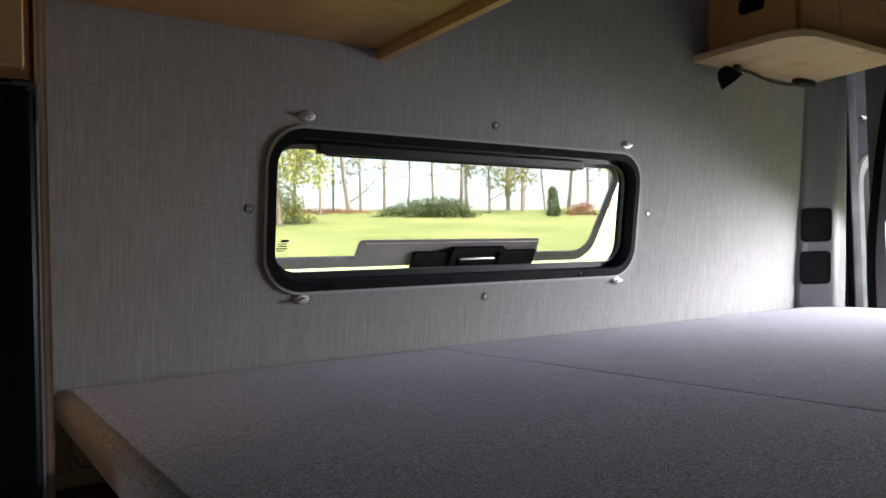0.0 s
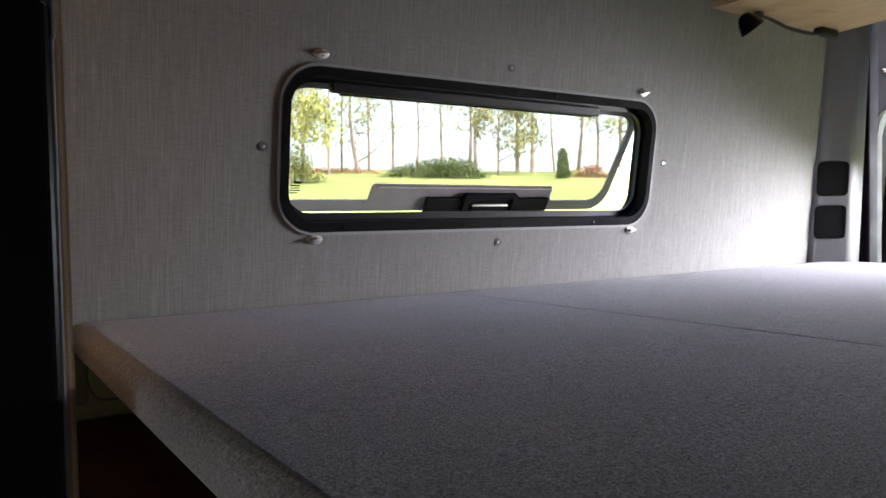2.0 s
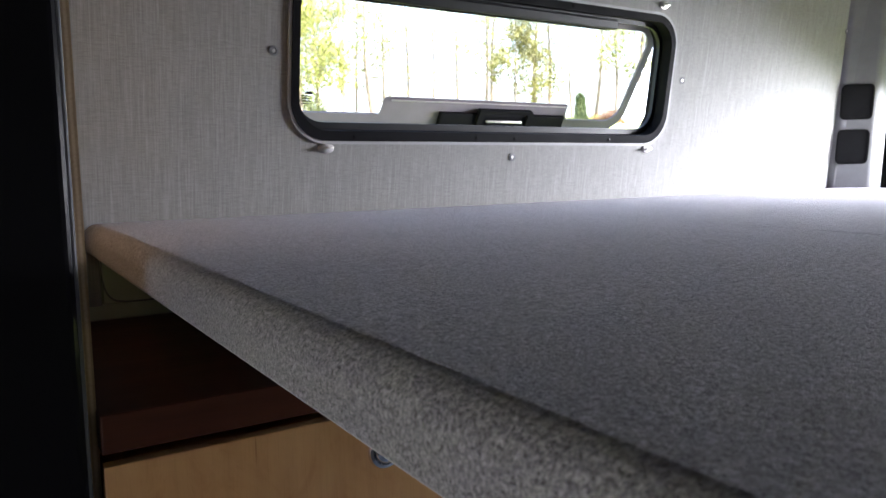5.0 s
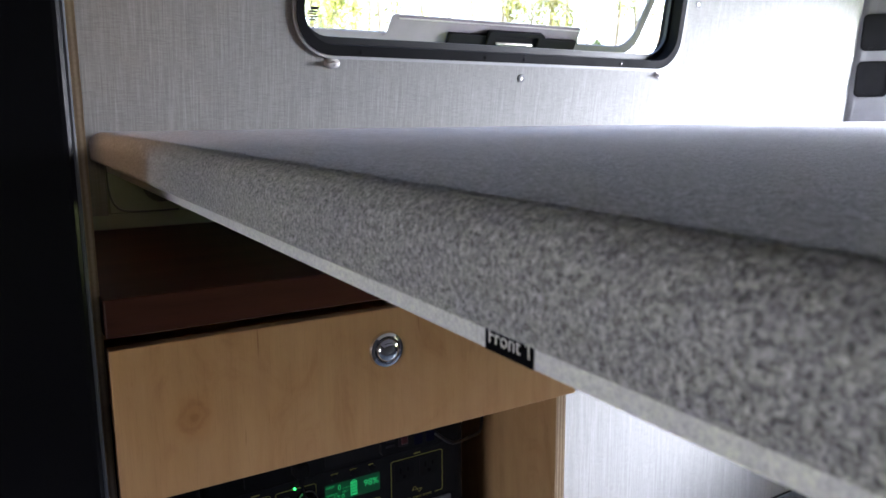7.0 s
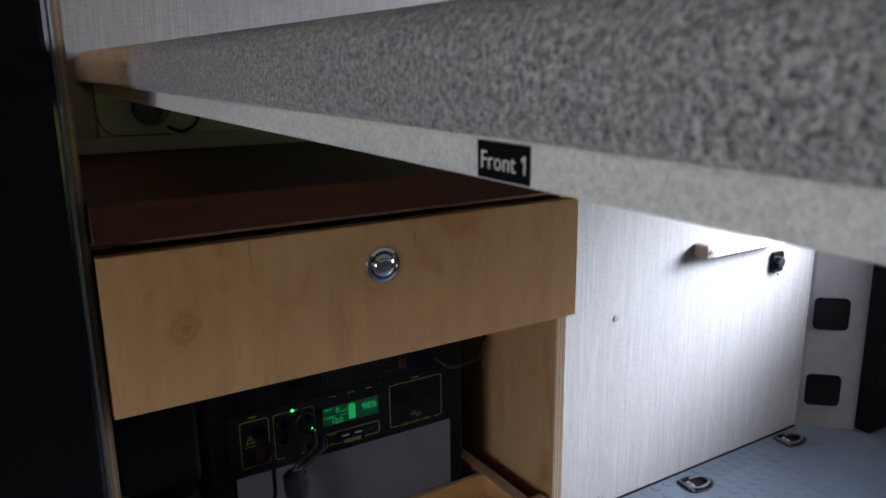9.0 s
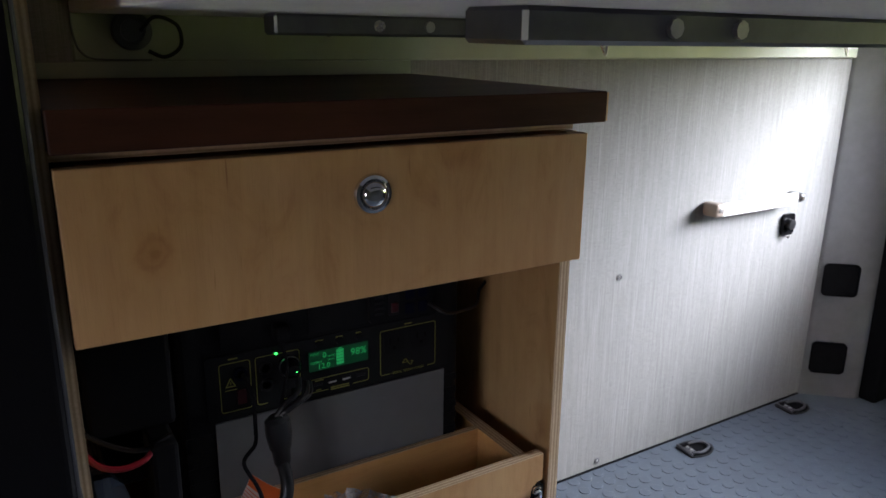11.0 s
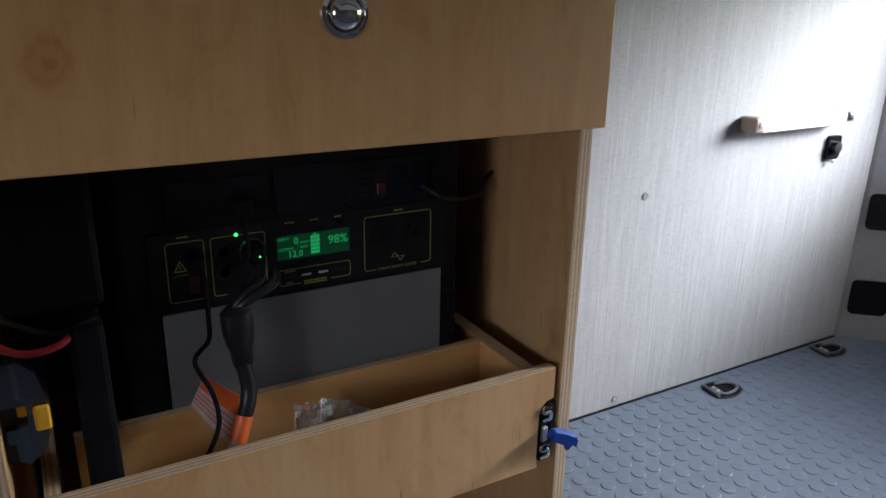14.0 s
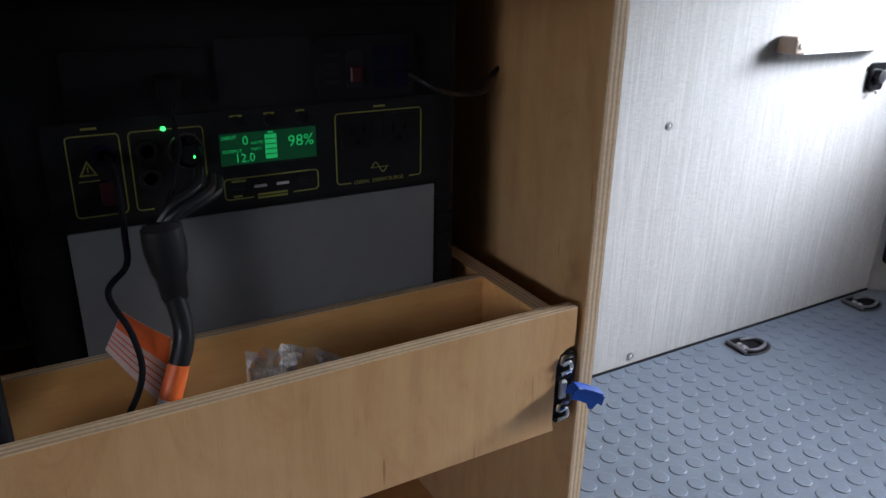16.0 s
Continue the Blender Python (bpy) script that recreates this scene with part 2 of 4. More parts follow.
PSU_GREY = plain("power_station_grey", (0.155, 0.155, 0.158), 0.5, 0.0, 0.06, 20.0, 0.1)
LIME = plain("lime_print", (0.30, 0.31, 0.055), 0.5)
RED = plain("red_plastic", (0.045, 0.002, 0.004), 0.35)
RED_WIRE = plain("red_wire", (0.20, 0.008, 0.016), 0.35)
BLUE = plain("blue_plastic", (0.010, 0.065, 0.32), 0.35)
ORANGE = plain("orange_tag", (0.72, 0.13, 0.02), 0.55)
TAG_PALE = plain("pale_tag", (0.74, 0.60, 0.56), 0.55)
YELLOW = plain("yellow_plastic", (0.66, 0.36, 0.02), 0.4)
WHITE = plain("white_print", (0.72, 0.72, 0.72), 0.6)
WHITE_PLASTIC = plain("white_plastic", (0.7, 0.69, 0.67), 0.4)
BLOCK_BROWN = plain("brown_block", (0.30, 0.24, 0.20), 0.45)
DOOR_LINING = plain("door_lining", (0.004, 0.004, 0.005), 0.8, shine=0.03)
DOOR_TRIM = plain("door_window_trim", (0.022, 0.028, 0.024), 0.7, shine=0.1)
# Near-black socket plastic with bluish reflections put into its colour.
SOCKET_BLUE_GLINT = plain("blue_glint_socket", (0.003, 0.004, 0.016), 0.6, shine=0.1)
LCD_BACK = glow("display_green", (0.002, 0.15, 0.045), 0.007)
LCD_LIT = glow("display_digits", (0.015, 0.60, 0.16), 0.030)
LED_GREEN = glow("led_green", (0.03, 1.0, 0.14), 0.22)
PANE = glass("window_glass", (0.62, 0.63, 0.61))
SMOKED = glass("smoked_glass", (0.045, 0.055, 0.060))
FILM = film()
LENS = glass("clear_cover", (0.5, 0.5, 0.5), 0.12, 0.25)
FLOOR_RUBBER = plain("coin_rubber", (0.072, 0.089, 0.112), 0.48, 0.0, 0.10, 14.0, 0.12)
# Lining of the unseen surfaces, toned dark to cut bounced light.
INTERIOR = plain("interior_lining", (0.11, 0.105, 0.10), 0.7, 0.0, 0.12, 8.0, 0.1)


def lawn():
    m, t, b = material("lawn_grass", 0.9)
    v = coords(t)
    c = ramp(t, noise_at(t, v, 0.22, 5.0), [(0.3, (0.155, 0.205, 0.050)), (0.5, (0.205, 0.255, 0.072)), (0.7, (0.27, 0.30, 0.105))])
    c = blend(t, c, ramp(t, noise_at(t, v, 9.0, 3.0), [(0.3, (0.6, 0.62, 0.5)), (0.7, (1, 1, 1))]), 0.7, "MULTIPLY")
    t.links.new(c, b.inputs["Base Color"])
    bump(t, b, noise_at(t, v, 30.0, 3.0), 0.6, 0.05)
    return m


def leaf(name, a, c2):
    m, t, b = material(name, 0.7)
    info = t.nodes.new("ShaderNodeNewGeometry")
    t.links.new(ramp(t, info.outputs["Random Per Island"], [(0.0, a), (1.0, c2)]), b.inputs["Base Color"])
    b.inputs["Transmission Weight"].default_value = 0.0
    return m


LAWN = lawn()
LEAF_SPRING = leaf("spring_leaves", (0.21, 0.24, 0.06), (0.42, 0.43, 0.15))
LEAF_DARK = leaf("evergreen_leaves", (0.035, 0.06, 0.018), (0.09, 0.13, 0.035))
LEAF_OLIVE = leaf("olive_leaves", (0.11, 0.12, 0.03), (0.24, 0.23, 0.065))
LEAF_RED = leaf("russet_leaves", (0.16, 0.06, 0.035), (0.28, 0.13, 0.07))
BARK = plain("bark", (0.21, 0.175, 0.145), 0.9, 0.0, 0.35, 3.0, 0.5)


# ---- mesh helpers ----
def part(name, bm, mat, parent=None, label=""):
    me = bpy.data.meshes.new(name)
    bmesh.ops.recalc_face_normals(bm, faces=bm.faces)
    bm.to_mesh(me)
    bm.free()
    me.materials.append(mat)
    ob = new(name, me)
    if parent is not None:
        ob.parent = parent
        m = parent.matrix_basis.copy()
        up = parent.parent
        if up is not None:
            m = up.matrix_basis @ parent.matrix_parent_inverse @ m
        ob.matrix_parent_inverse = m.inverted()
    return tagged(ob, label) if label else ob


def thing(name, at, label, category, group=""):
    e = new(name)
    e.empty_display_size = 0.05
    e.matrix_basis = pose(*at)
    return tagged(e, label, category, group)


def smooth(ob, angle=40):
    ob.data.set_sharp_from_angle(angle=radians(angle))
    for p in ob.data.polygons:
        p.use_smooth = not 0.003 < p.area < 3.0
    return ob


def box(x0, x1, y0, y1, z0, z1, bev=0.0, seg=1, bm=None, m=None):
    bm = bm or bmesh.new()
    new_ = bmesh.ops.create_cube(bm, size=1.0)["verts"]
    for v in new_:
        v.co = Vector(((x0 + x1) / 2 + v.co.x * (x1 - x0), (y0 + y1) / 2 + v.co.y * (y1 - y0), (z0 + z1) / 2 + v.co.z * (z1 - z0)))
    if bev:
        es = list({e for v in new_ for e in v.link_edges})
        r = bmesh.ops.bevel(bm, geom=es, offset=bev, segments=seg, profile=0.5, affect="EDGES")
        new_ = list({v for f in r["faces"] for v in f.verts} | {v for v in new_ if v.is_valid})
    if m is not None:
        bmesh.ops.transform(bm, matrix=m, verts=new_)
    return bm


def rounded(x0, x1, y0, y1, r, n=6):
    pts = []
    for cx, cy, a in ((x1 - r, y1 - r, 0), (x0 + r, y1 - r, 90), (x0 + r, y0 + r, 180), (x1 - r, y0 + r, 270)):
        for i in range(n + 1):
            w = radians(a + 90 * i / n)
            pts.append((cx + r * math.cos(w), cy + r * math.sin(w)))
    return pts


def prism(outline, d0, d1, m=Matrix(), bm=None):
    """A flat outline (u, v) raised from depth d0 to d1 along the local z of m."""
    bm = bm or bmesh.new()
    a = [bm.verts.new(m @ Vector((u, v, d0))) for u, v in outline]
    b = [bm.verts.new(m @ Vector((u, v, d1))) for u, v in outline]
    bm.faces.new(a[::-1])
    bm.faces.new(b)
    n = len(a)
    for i in range(n):
        bm.faces.new((a[i], a[(i + 1) % n], b[(i + 1) % n], b[i]))
    return bm


def ring(outer, inner, d0, d1, m=Matrix(), bm=None):
    """A frame between two outlines with the same count of points."""
    bm = bm or bmesh.new()
    rows = [[bm.verts.new(m @ Vector((u, v, d))) for u, v in o] for o, d in ((outer, d0), (outer, d1), (inner, d1), (inner, d0))]
    n = len(outer)
    for k in range(4):
        p, q = rows[k], rows[(k + 1) % 4]
        for i in range(n):
            j = (i + 1) % n
            bm.faces.new((p[i], p[j], q[j], q[i]))
    return bm


def holed(x0, x1, y0, y1, hole, d0, d1, m=Matrix()):
    """A rectangular panel with one rounded opening through it."""
    bm = bmesh.new()
    n = len(hole) // 4
    cs = [(x1, y1), (x0, y1), (x0, y0), (x1, y0)]
    layers = []
    for d in (d0, d1):
        c = [bm.verts.new(m @ Vector((*p, d))) for p in cs]
        h = [bm.verts.new(m @ Vector((*p, d))) for p in hole]
        for k in range(4):
            for i in range(n - 1):
                bm.faces.new((c[k], h[k * n + i], h[k * n + i + 1]))
            bm.faces.new((c[k], h[k * n + n - 1], h[(k * n + n) % len(h)], c[(k + 1) % 4]))
        layers.append((c, h))
    (c0, h0), (c1, h1) = layers
    for a, b in ((c0, c1), (h0, h1)):
        for i in range(len(a)):
            j = (i + 1) % len(a)
            bm.faces.new((a[i], a[j], b[j], b[i]))
    return bm


def lathe(profile, m=Matrix(), n=24, bm=None):
    """Turned body: (radius, height) pairs about the local z of m."""
    bm = bm or bmesh.new()
    rows = []
    for r, h in profile:
        if r < 1e-6:
            rows.append([bm.verts.new(m @ Vector((0, 0, h)))])
        else:
            rows.append([bm.verts.new(m @ Vector((r * math.cos(2 * math.pi * i / n), r * math.sin(2 * math.pi * i / n), h))) for i in range(n)])
    for p, q in zip(rows, rows[1:]):
        for i in range(n):
            j = (i + 1) % n
            f = [p[i % len(p)], p[j % len(p)], q[j % len(q)], q[i % len(q)]]
            f = list(dict.fromkeys(f))
            if len(f) > 2:
                bm.faces.new(f)
    for row in (rows[0], rows[-1]):
        if len(row) > 2:
            bm.faces.new(row)
    return bm


def curve_points(pts, per=6):
    """A smooth line through the points."""
    pts = [Vector(p) for p in pts]
    if len(pts) < 3:
        return pts
    ext = [pts[0] * 2 - pts[1]] + pts + [pts[-1] * 2 - pts[-2]]
    out = []
    for i in range(1, len(ext) - 2):
        a, b, c, d = ext[i - 1:i + 3]
        for k in range(per):
            s = k / per
            out.append(0.5 * (2 * b + (c - a) * s + (2 * a - 5 * b + 4 * c - d) * s * s + (3 * b - a - 3 * c + d) * s ** 3))
    return out + [pts[-1]]


def tube(pts, r, n=8, bm=None, r1=None, per=6):
    bm = bm or bmesh.new()
    line = curve_points(pts, per)
    rows = []
    side = None
    for i, p in enumerate(line):
        d = (line[min(i + 1, len(line) - 1)] - line[max(i - 1, 0)]).normalized()
        side = (d.orthogonal() if side is None else side - d * side.dot(d)).normalized()
        other = d.cross(side)
        rad = r if r1 is None else r + (r1 - r) * i / (len(line) - 1)
        rows.append([bm.verts.new(p + side * rad * math.cos(2 * math.pi * k / n) + other * rad * math.sin(2 * math.pi * k / n)) for k in range(n)])
    for p, q in zip(rows, rows[1:]):
        for i in range(n):
            bm.faces.new((p[i], p[(i + 1) % n], q[(i + 1) % n], q[i]))
    bm.faces.new(rows[0][::-1])
    bm.faces.new(rows[-1])
    return bm


def lettering(name, words, size, m, mat, parent, depth=0.0004):
    """Raised flat lettering; m carries its lower left corner, text along local x."""
    cu = bpy.data.curves.new(name, "FONT")
    cu.body, cu.size, cu.extrude = words, size, depth
    cu.resolution_u = 2
    tmp = bpy.data.objects.new(name, cu)
    me = bpy.data.meshes.new_from_object(tmp)
    bpy.data.objects.remove(tmp)
    me.transform(m)
    me.materials.append(mat)
    ob = new(name, me)
    ob.parent = parent
    mm = parent.matrix_basis.copy()
    if parent.parent is not None:
        mm = parent.parent.matrix_basis @ parent.matrix_parent_inverse @ mm
    ob.matrix_parent_inverse = mm.inverted()
    return ob


def structure(name, bm, mat, label="", category=""):
    return tagged(part(name, bm, mat), label, category, "", "structure")

# ---- structure ----
# upper side wall, leaning in towards the roof: local x along the van, y up the wall, z into the room
LEAN_IN = math.atan(0.15)
WALL = Matrix.Translation((0, 1.398, 1.296)) @ Matrix(((1, 0, 0, 0), (0, -math.sin(LEAN_IN), -math.cos(LEAN_IN), 0), (0, math.cos(LEAN_IN), -math.sin(LEAN_IN), 0), (0, 0, 0, 1)))
HOLE = rounded(0.584, 1.541, 0.027, 0.304, 0.060, 8)
structure("wall_upper", holed(-1.198, 2.33, -0.168, 0.80, HOLE, -0.05, 0.0, WALL), CLOTH, "grey woven cloth covering the upper van side wall", "wall")
structure("wall_lower", box(-1.198, 2.262, 1.42, 1.46, 0.0, 1.045), CLOTH, "grey woven cloth covering the lower van side wall", "wall")
structure("wall_panel", box(-1.198, 0.250, 1.4045, 1.475, 1.0435, 1.1335), CLOTH, "grey cloth panel beside the bare body rail", "wall")
smooth(structure("trim_cutout", tube([(0.252, 1.404, 1.13), (0.253, 1.403, 1.085), (0.262, 1.403, 1.058), (0.285, 1.403, 1.048), (0.36, 1.403, 1.047)], 0.0016, 8), PILLAR_GREY, "dark edging of the wall cut-out", "trim"))
structure("trim_rail", box(0.251, 2.26, 1.406, 1.48, 1.0440, 1.133, 0.003), PAINT, "painted steel body rail along the side wall", "trim")
structure("trim_splash", box(0.172, 0.8185, 1.409, 1.4198, 1.0205, 1.0436), PAINT, "painted lower flange of the body rail behind the countertop", "trim")
floor_sheet = structure("floor", box(-1.24, 2.56, -0.46, 1.46, -0.03, 0.0), FLOOR_RUBBER, "grey-blue studded rubber van floor", "floor")
structure("ceiling", box(-1.198, 2.56, -0.46, 1.36, 2.03, 2.06), INTERIOR, "plain unseen ceiling lining, toned dark to cut bounced light", "ceiling")
# Unseen partition; its hole is cut for the added fill lamp.
fill_hole = rounded(-0.42, 0.30, 0.66, 1.06, 0.08, 4)
structure("wall_front", holed(-0.46, 1.46, 0.0, 2.06, fill_hole, -0.04, 0.0, Matrix(((0, 0, 1, -1.2), (1, 0, 0, 0), (0, 1, 0, 0), (0, 0, 0, 1)))), INTERIOR, "plain grey unseen partition with a hole made for the fill lamp", "wall")
structure("wall_opposite", box(-1.24, 2.56, -0.50, -0.46, 0.0, 2.06), INTERIOR, "plain unseen van wall, closed and toned dark to cut stray light", "wall")
rear = box(2.52, 2.56, -0.46, -0.15, 0, 2.06)
# Unseen header, sill and upper panel, added to clip the rear light.
box(2.52, 2.56, -0.15, 1.22, 1.44, 2.06, bm=rear)
box(2.52, 2.56, -0.15, 1.22, 0.0, 0.76, bm=rear)
box(2.521, 2.559, 1.2202, 1.2625, 0.0, 2.06, bm=rear)
box(2.521, 2.559, -0.1498, 0.39, 1.19, 1.4398, bm=rear)
structure("wall_rear", rear, INTERIOR, "grey rear doorway surround with unseen panels added to cut the light", "wall")


def pillar(name, low, high, z0, z1, mat, label):
    bm = bmesh.new()
    a = [bm.verts.new((x, y, z0)) for x, y in low]
    b = [bm.verts.new((x, y, z1)) for x, y in high]
    bm.faces.new(a[::-1])
    bm.faces.new(b)
    for i in range(len(a)):
        j = (i + 1) % len(a)
        bm.faces.new((a[i], a[j], b[j], b[i]))
    up = [e for e in bm.edges if abs(e.verts[0].co.z - e.verts[1].co.z) > 0.3]
    bmesh.ops.bevel(bm, geom=up, offset=0.012, segments=3, profile=0.5, affect="EDGES")
    return smooth(structure(name, bm, mat, label, "pillar"))


low_plan = [(2.240, 1.46), (2.240, 1.419), (2.374, 1.296), (2.40, 1.30), (2.56, 1.46)]
low_top = [(x + 0.020, y) for x, y in low_plan]
pillar("pillar_lower", low_plan, low_top, 0.0, 1.10, PILLAR_PAINT, "pale painted van corner pillar below the bed")
up_low = [(2.331, 1.50), (2.331, 1.416), (2.415, 1.329), (2.495, 1.338), (2.56, 1.50)]
up_high = [(2.245, 1.365), (2.245, 1.281), (2.305, 1.235), (2.390, 1.243), (2.56, 1.365)]
pillar("pillar_upper", up_low, up_high, 1.126, 2.03, PILLAR_GREY, "grey plastic covered van corner pillar")
structure("trim_jamb", box(2.498, 2.56, 1.310, 1.336, 1.10, 2.03, 0.008, 3), RUBBER, "black rear door jamb beside the pillar", "trim")


def vent(cx, cy, cz, turn, lean, label, wide=1.0):
    """Square black pillar vent with rounded corners, a rim and two clips, lying on the pillar's slanted face."""
    v = thing("pillar_vent", (cx, cy, cz - 0.05), label, "vent", "pillar vents")
    m = pose(cx, cy, cz, 90 + lean, 0, turn) @ Matrix.Diagonal((wide, 1, 1, 1))
    part("rim", ring(rounded(-0.052, 0.052, -0.052, 0.052, 0.016), rounded(-0.047, 0.047, -0.047, 0.047, 0.012), -0.004, 0.005, m), RUBBER, v)
    part("cover", prism(rounded(-0.047, 0.047, -0.047, 0.047, 0.012), -0.004, 0.003, m), VENT, v)
    for u in (-0.02, 0.02):
        part("clip", box(u - 0.008, u + 0.008, -0.046, -0.043, 0.003, 0.005, m=m), VENT, v)


vent(2.2985, 1.3715, 0.386, -42.5, 0, "square black plastic vent on the pale pillar below the bed")
vent(2.2945, 1.3705, 0.130, -42.5, 0, "square black plastic vent on the pale pillar near the floor")
vent(2.336, 1.337, 1.434, -43.9, 9.5, "square black plastic vent on the grey pillar above the bed", 0.86)
vent(2.350, 1.354, 1.302, -45.0, 9.5, "square black plastic vent just above the bed on the grey pillar", 0.86)

structure("trim_threshold", box(2.376, 2.56, 1.245, 1.31, 0.0, 1.095, 0.012, 3), RUBBER, "black lining of the rear doorway below the bed", "trim")
gasket = tube([(2.515, 1.262, 0.0), (2.52, 1.262, 0.5), (2.522, 1.268, 1.1), (2.522, 1.26, 1.4), (2.522, 1.20, 1.8), (2.522, 1.14, 1.98)], 0.014, 8)
smooth(structure("trim_door_seal", gasket, RUBBER, "black rubber seal of the rear doorway", "trim"))

# ---- open rear door ----
rear_door = tagged(new("door_rear"), "black lined van rear door standing open", "door", "", "structure")
rear_door.matrix_basis = pose(2.56, 1.36, 0.05)
DM = pose(2.56, 1.345, 0.0, 90)
door_hole = rounded(0.055, 0.62, 1.08, 1.66, 0.10, 8)
part("panel", holed(0.0, 0.78, 0.04, 1.98, door_hole, -0.05, 0.0, DM), DOOR_LINING, rear_door)
part("window_frame", ring(rounded(0.04, 0.635, 1.065, 1.675, 0.11, 8), rounded(0.07, 0.605, 1.095, 1.645, 0.085, 8), -0.02, 0.012, DM), DOOR_TRIM, rear_door)
pn = part("pane", prism(rounded(0.06, 0.615, 1.085, 1.655, 0.095, 8), -0.04, -0.036, DM), SMOKED, rear_door)
pn.visible_shadow = False
part("hook", box(0.085, 0.125, 1.79, 1.80, 0.0, 0.012, 0.003, m=DM), ALU, rear_door, "small steel hook")

# ---- side window ----
window = tagged(new("window_1"), "black framed awning window pushed open", "window", "", "structure")
window.matrix_basis = pose(1.06, 1.40, 1.30)
smooth(part("frame", ring(rounded(0.574, 1.551, 0.014, 0.3155, 0.072, 10), rounded(0.5885, 1.5365, 0.033, 0.299, 0.058, 10), -0.052, 0.007, WALL), RUBBER, window), 30)
smooth(part("inner_lip", ring(rounded(0.5875, 1.5375, 0.032, 0.300, 0.059, 10), rounded(0.596, 1.529, 0.046, 0.288, 0.050, 10), -0.034, -0.024, WALL), BLACK, window), 30)
smooth(part("cloth_edge", ring(rounded(0.568, 1.557, 0.008, 0.3215, 0.077, 10), rounded(0.5735, 1.5515, 0.0135, 0.316, 0.0725, 10), -0.004, 0.005, WALL), GREY_TRIM, window, "pale edge of the cloth round the frame"), 30)
part("blind_bar", box(0.672, 1.362, 0.271, 0.293, -0.022, -0.004, 0.004, 2, m=WALL), BLACK, window, "black blind cassette under the frame")
part("blind_lip", box(0.690, 1.345, 0.2675, 0.271, -0.018, -0.010, 0.002, 1, m=WALL), GLOSS_BLACK, window)
for u, v in ((1.10, 0.308), (1.21, 0.308), (0.70, 0.022), (0.98, 0.022), (1.08, 0.022), (1.36, 0.022)):
    part("screw", lathe([(0.0035, 0.006), (0.003, 0.009), (0, 0.0095)], WALL @ pose(u, v, 0), 8), GLOSS_BLACK, window)
PUSH = radians(22.5)
PANE_M = WALL @ Matrix.Translation((0, 0.298, -0.05)) @ Matrix.Rotation(PUSH, 4, "X")
pane = part("pane", prism(rounded(0.585, 1.553, -0.285, 0.0, 0.055, 8), -0.004, 0.0, PANE_M), PANE, window, "clear awning pane")
pane.visible_shadow = False
part("pane_border", ring(rounded(0.583, 1.555, -0.287, 0.002, 0.057, 8), rounded(0.604, 1.535, -0.262, -0.02, 0.045, 8), -0.005, 0.002, PANE_M), FRIT, window, "dark border of the pane")
part("pane_shield", prism([(0.820, -0.268), (0.830, -0.262), (0.834, -0.224), (0.840, -0.219), (1.344, -0.219), (1.348, -0.224), (1.350, -0.246), (1.358, -0.262), (1.358, -0.268)], 0.002, 0.004, PANE_M), FRIT, window)
part("pane_bar", box(0.850, 1.350, -0.2270, -0.2245, 0.004, 0.008, 0.001, m=PANE_M), PEWTER, window, "grey aluminium bar")
part("latch_block", box(0.977, 1.342, -0.298, -0.248, 0.004, 0.015, 0.003, 2, m=PANE_M), RUBBER, window)
latch = part("latch_housing", ring(rounded(1.077, 1.235, -0.296, -0.236, 0.006, 3), rounded(1.092, 1.22, -0.288, -0.244, 0.005, 3), 0.008, 0.021, PANE_M), RUBBER, window)
smooth(part("lever_body", box(1.104, 1.212, -0.282, -0.266, 0.013, 0.019, 0.003, 3, m=PANE_M), RUBBER, latch))
smooth(part("lever", box(1.100, 1.206, -0.265, -0.259, 0.018, 0.025, 0.003, 3, m=PANE_M), PEWTER, latch, "silver latch lever"))
for k, (x0, w, h) in enumerate(((0.656, 0.016, 0.0050), (0.650, 0.020, 0.0022), (0.652, 0.017, 0.0022), (0.645, 0.028, 0.0022), (0.651, 0.017, 0.0022))):
    part("maker_mark", box(x0, x0 + w, -0.222 - 0.0055 * k, -0.222 - 0.0055 * k + h, 0.0022, 0.0028, m=PANE_M), RUBBER, window)


# ---- wall fasteners ----
def turn_button(u, v):
    t = thing("turn_fastener", tuple((WALL @ Vector((u, v - 0.012, 0)))), "chrome twist fastener on the grey cloth wall", "fastener", "window cover fasteners")
    m = WALL @ pose(u, v, 0) @ Matrix.Diagonal((0.88, 0.88, 0.88, 1))
    part("base", lathe([(0.014, 0), (0.014, 0.002), (0.011, 0.005), (0.006, 0.006), (0, 0.006)], m @ Matrix.Diagonal((1.3, 0.8, 1, 1)), 16), PEWTER, t)
    smooth(part("post", lathe([(0.005, 0.004), (0.005, 0.010), (0.0, 0.010)], m, 12), CHROME, t))
    smooth(part("wing", box(-0.013, 0.013, -0.0035, 0.0035, 0.008, 0.015, 0.003, 2, m=m @ pose(0, 0, 0, 0, 0, 8)), PEWTER, t))


def tuft(m, at):
    t = thing("upholstery_button", at, "small steel screw tufting the grey cloth wall", "button", "wall buttons")
    smooth(part("washer", lathe([(0.009, 0.0), (0.009, 0.0015), (0.006, 0.002), (0.005, 0.0008), (0, 0.0008)], m, 16), PILLAR_GREY, t))
    smooth(part("head", lathe([(0.0036, 0.001), (0.003, 0.0020), (0, 0.0024)], m, 12), PEWTER, t))


for u, v in ((0.645, 0.338), (1.496, 0.338), (0.645, 0.0), (1.497, 0.0)):
    turn_button(u, v)
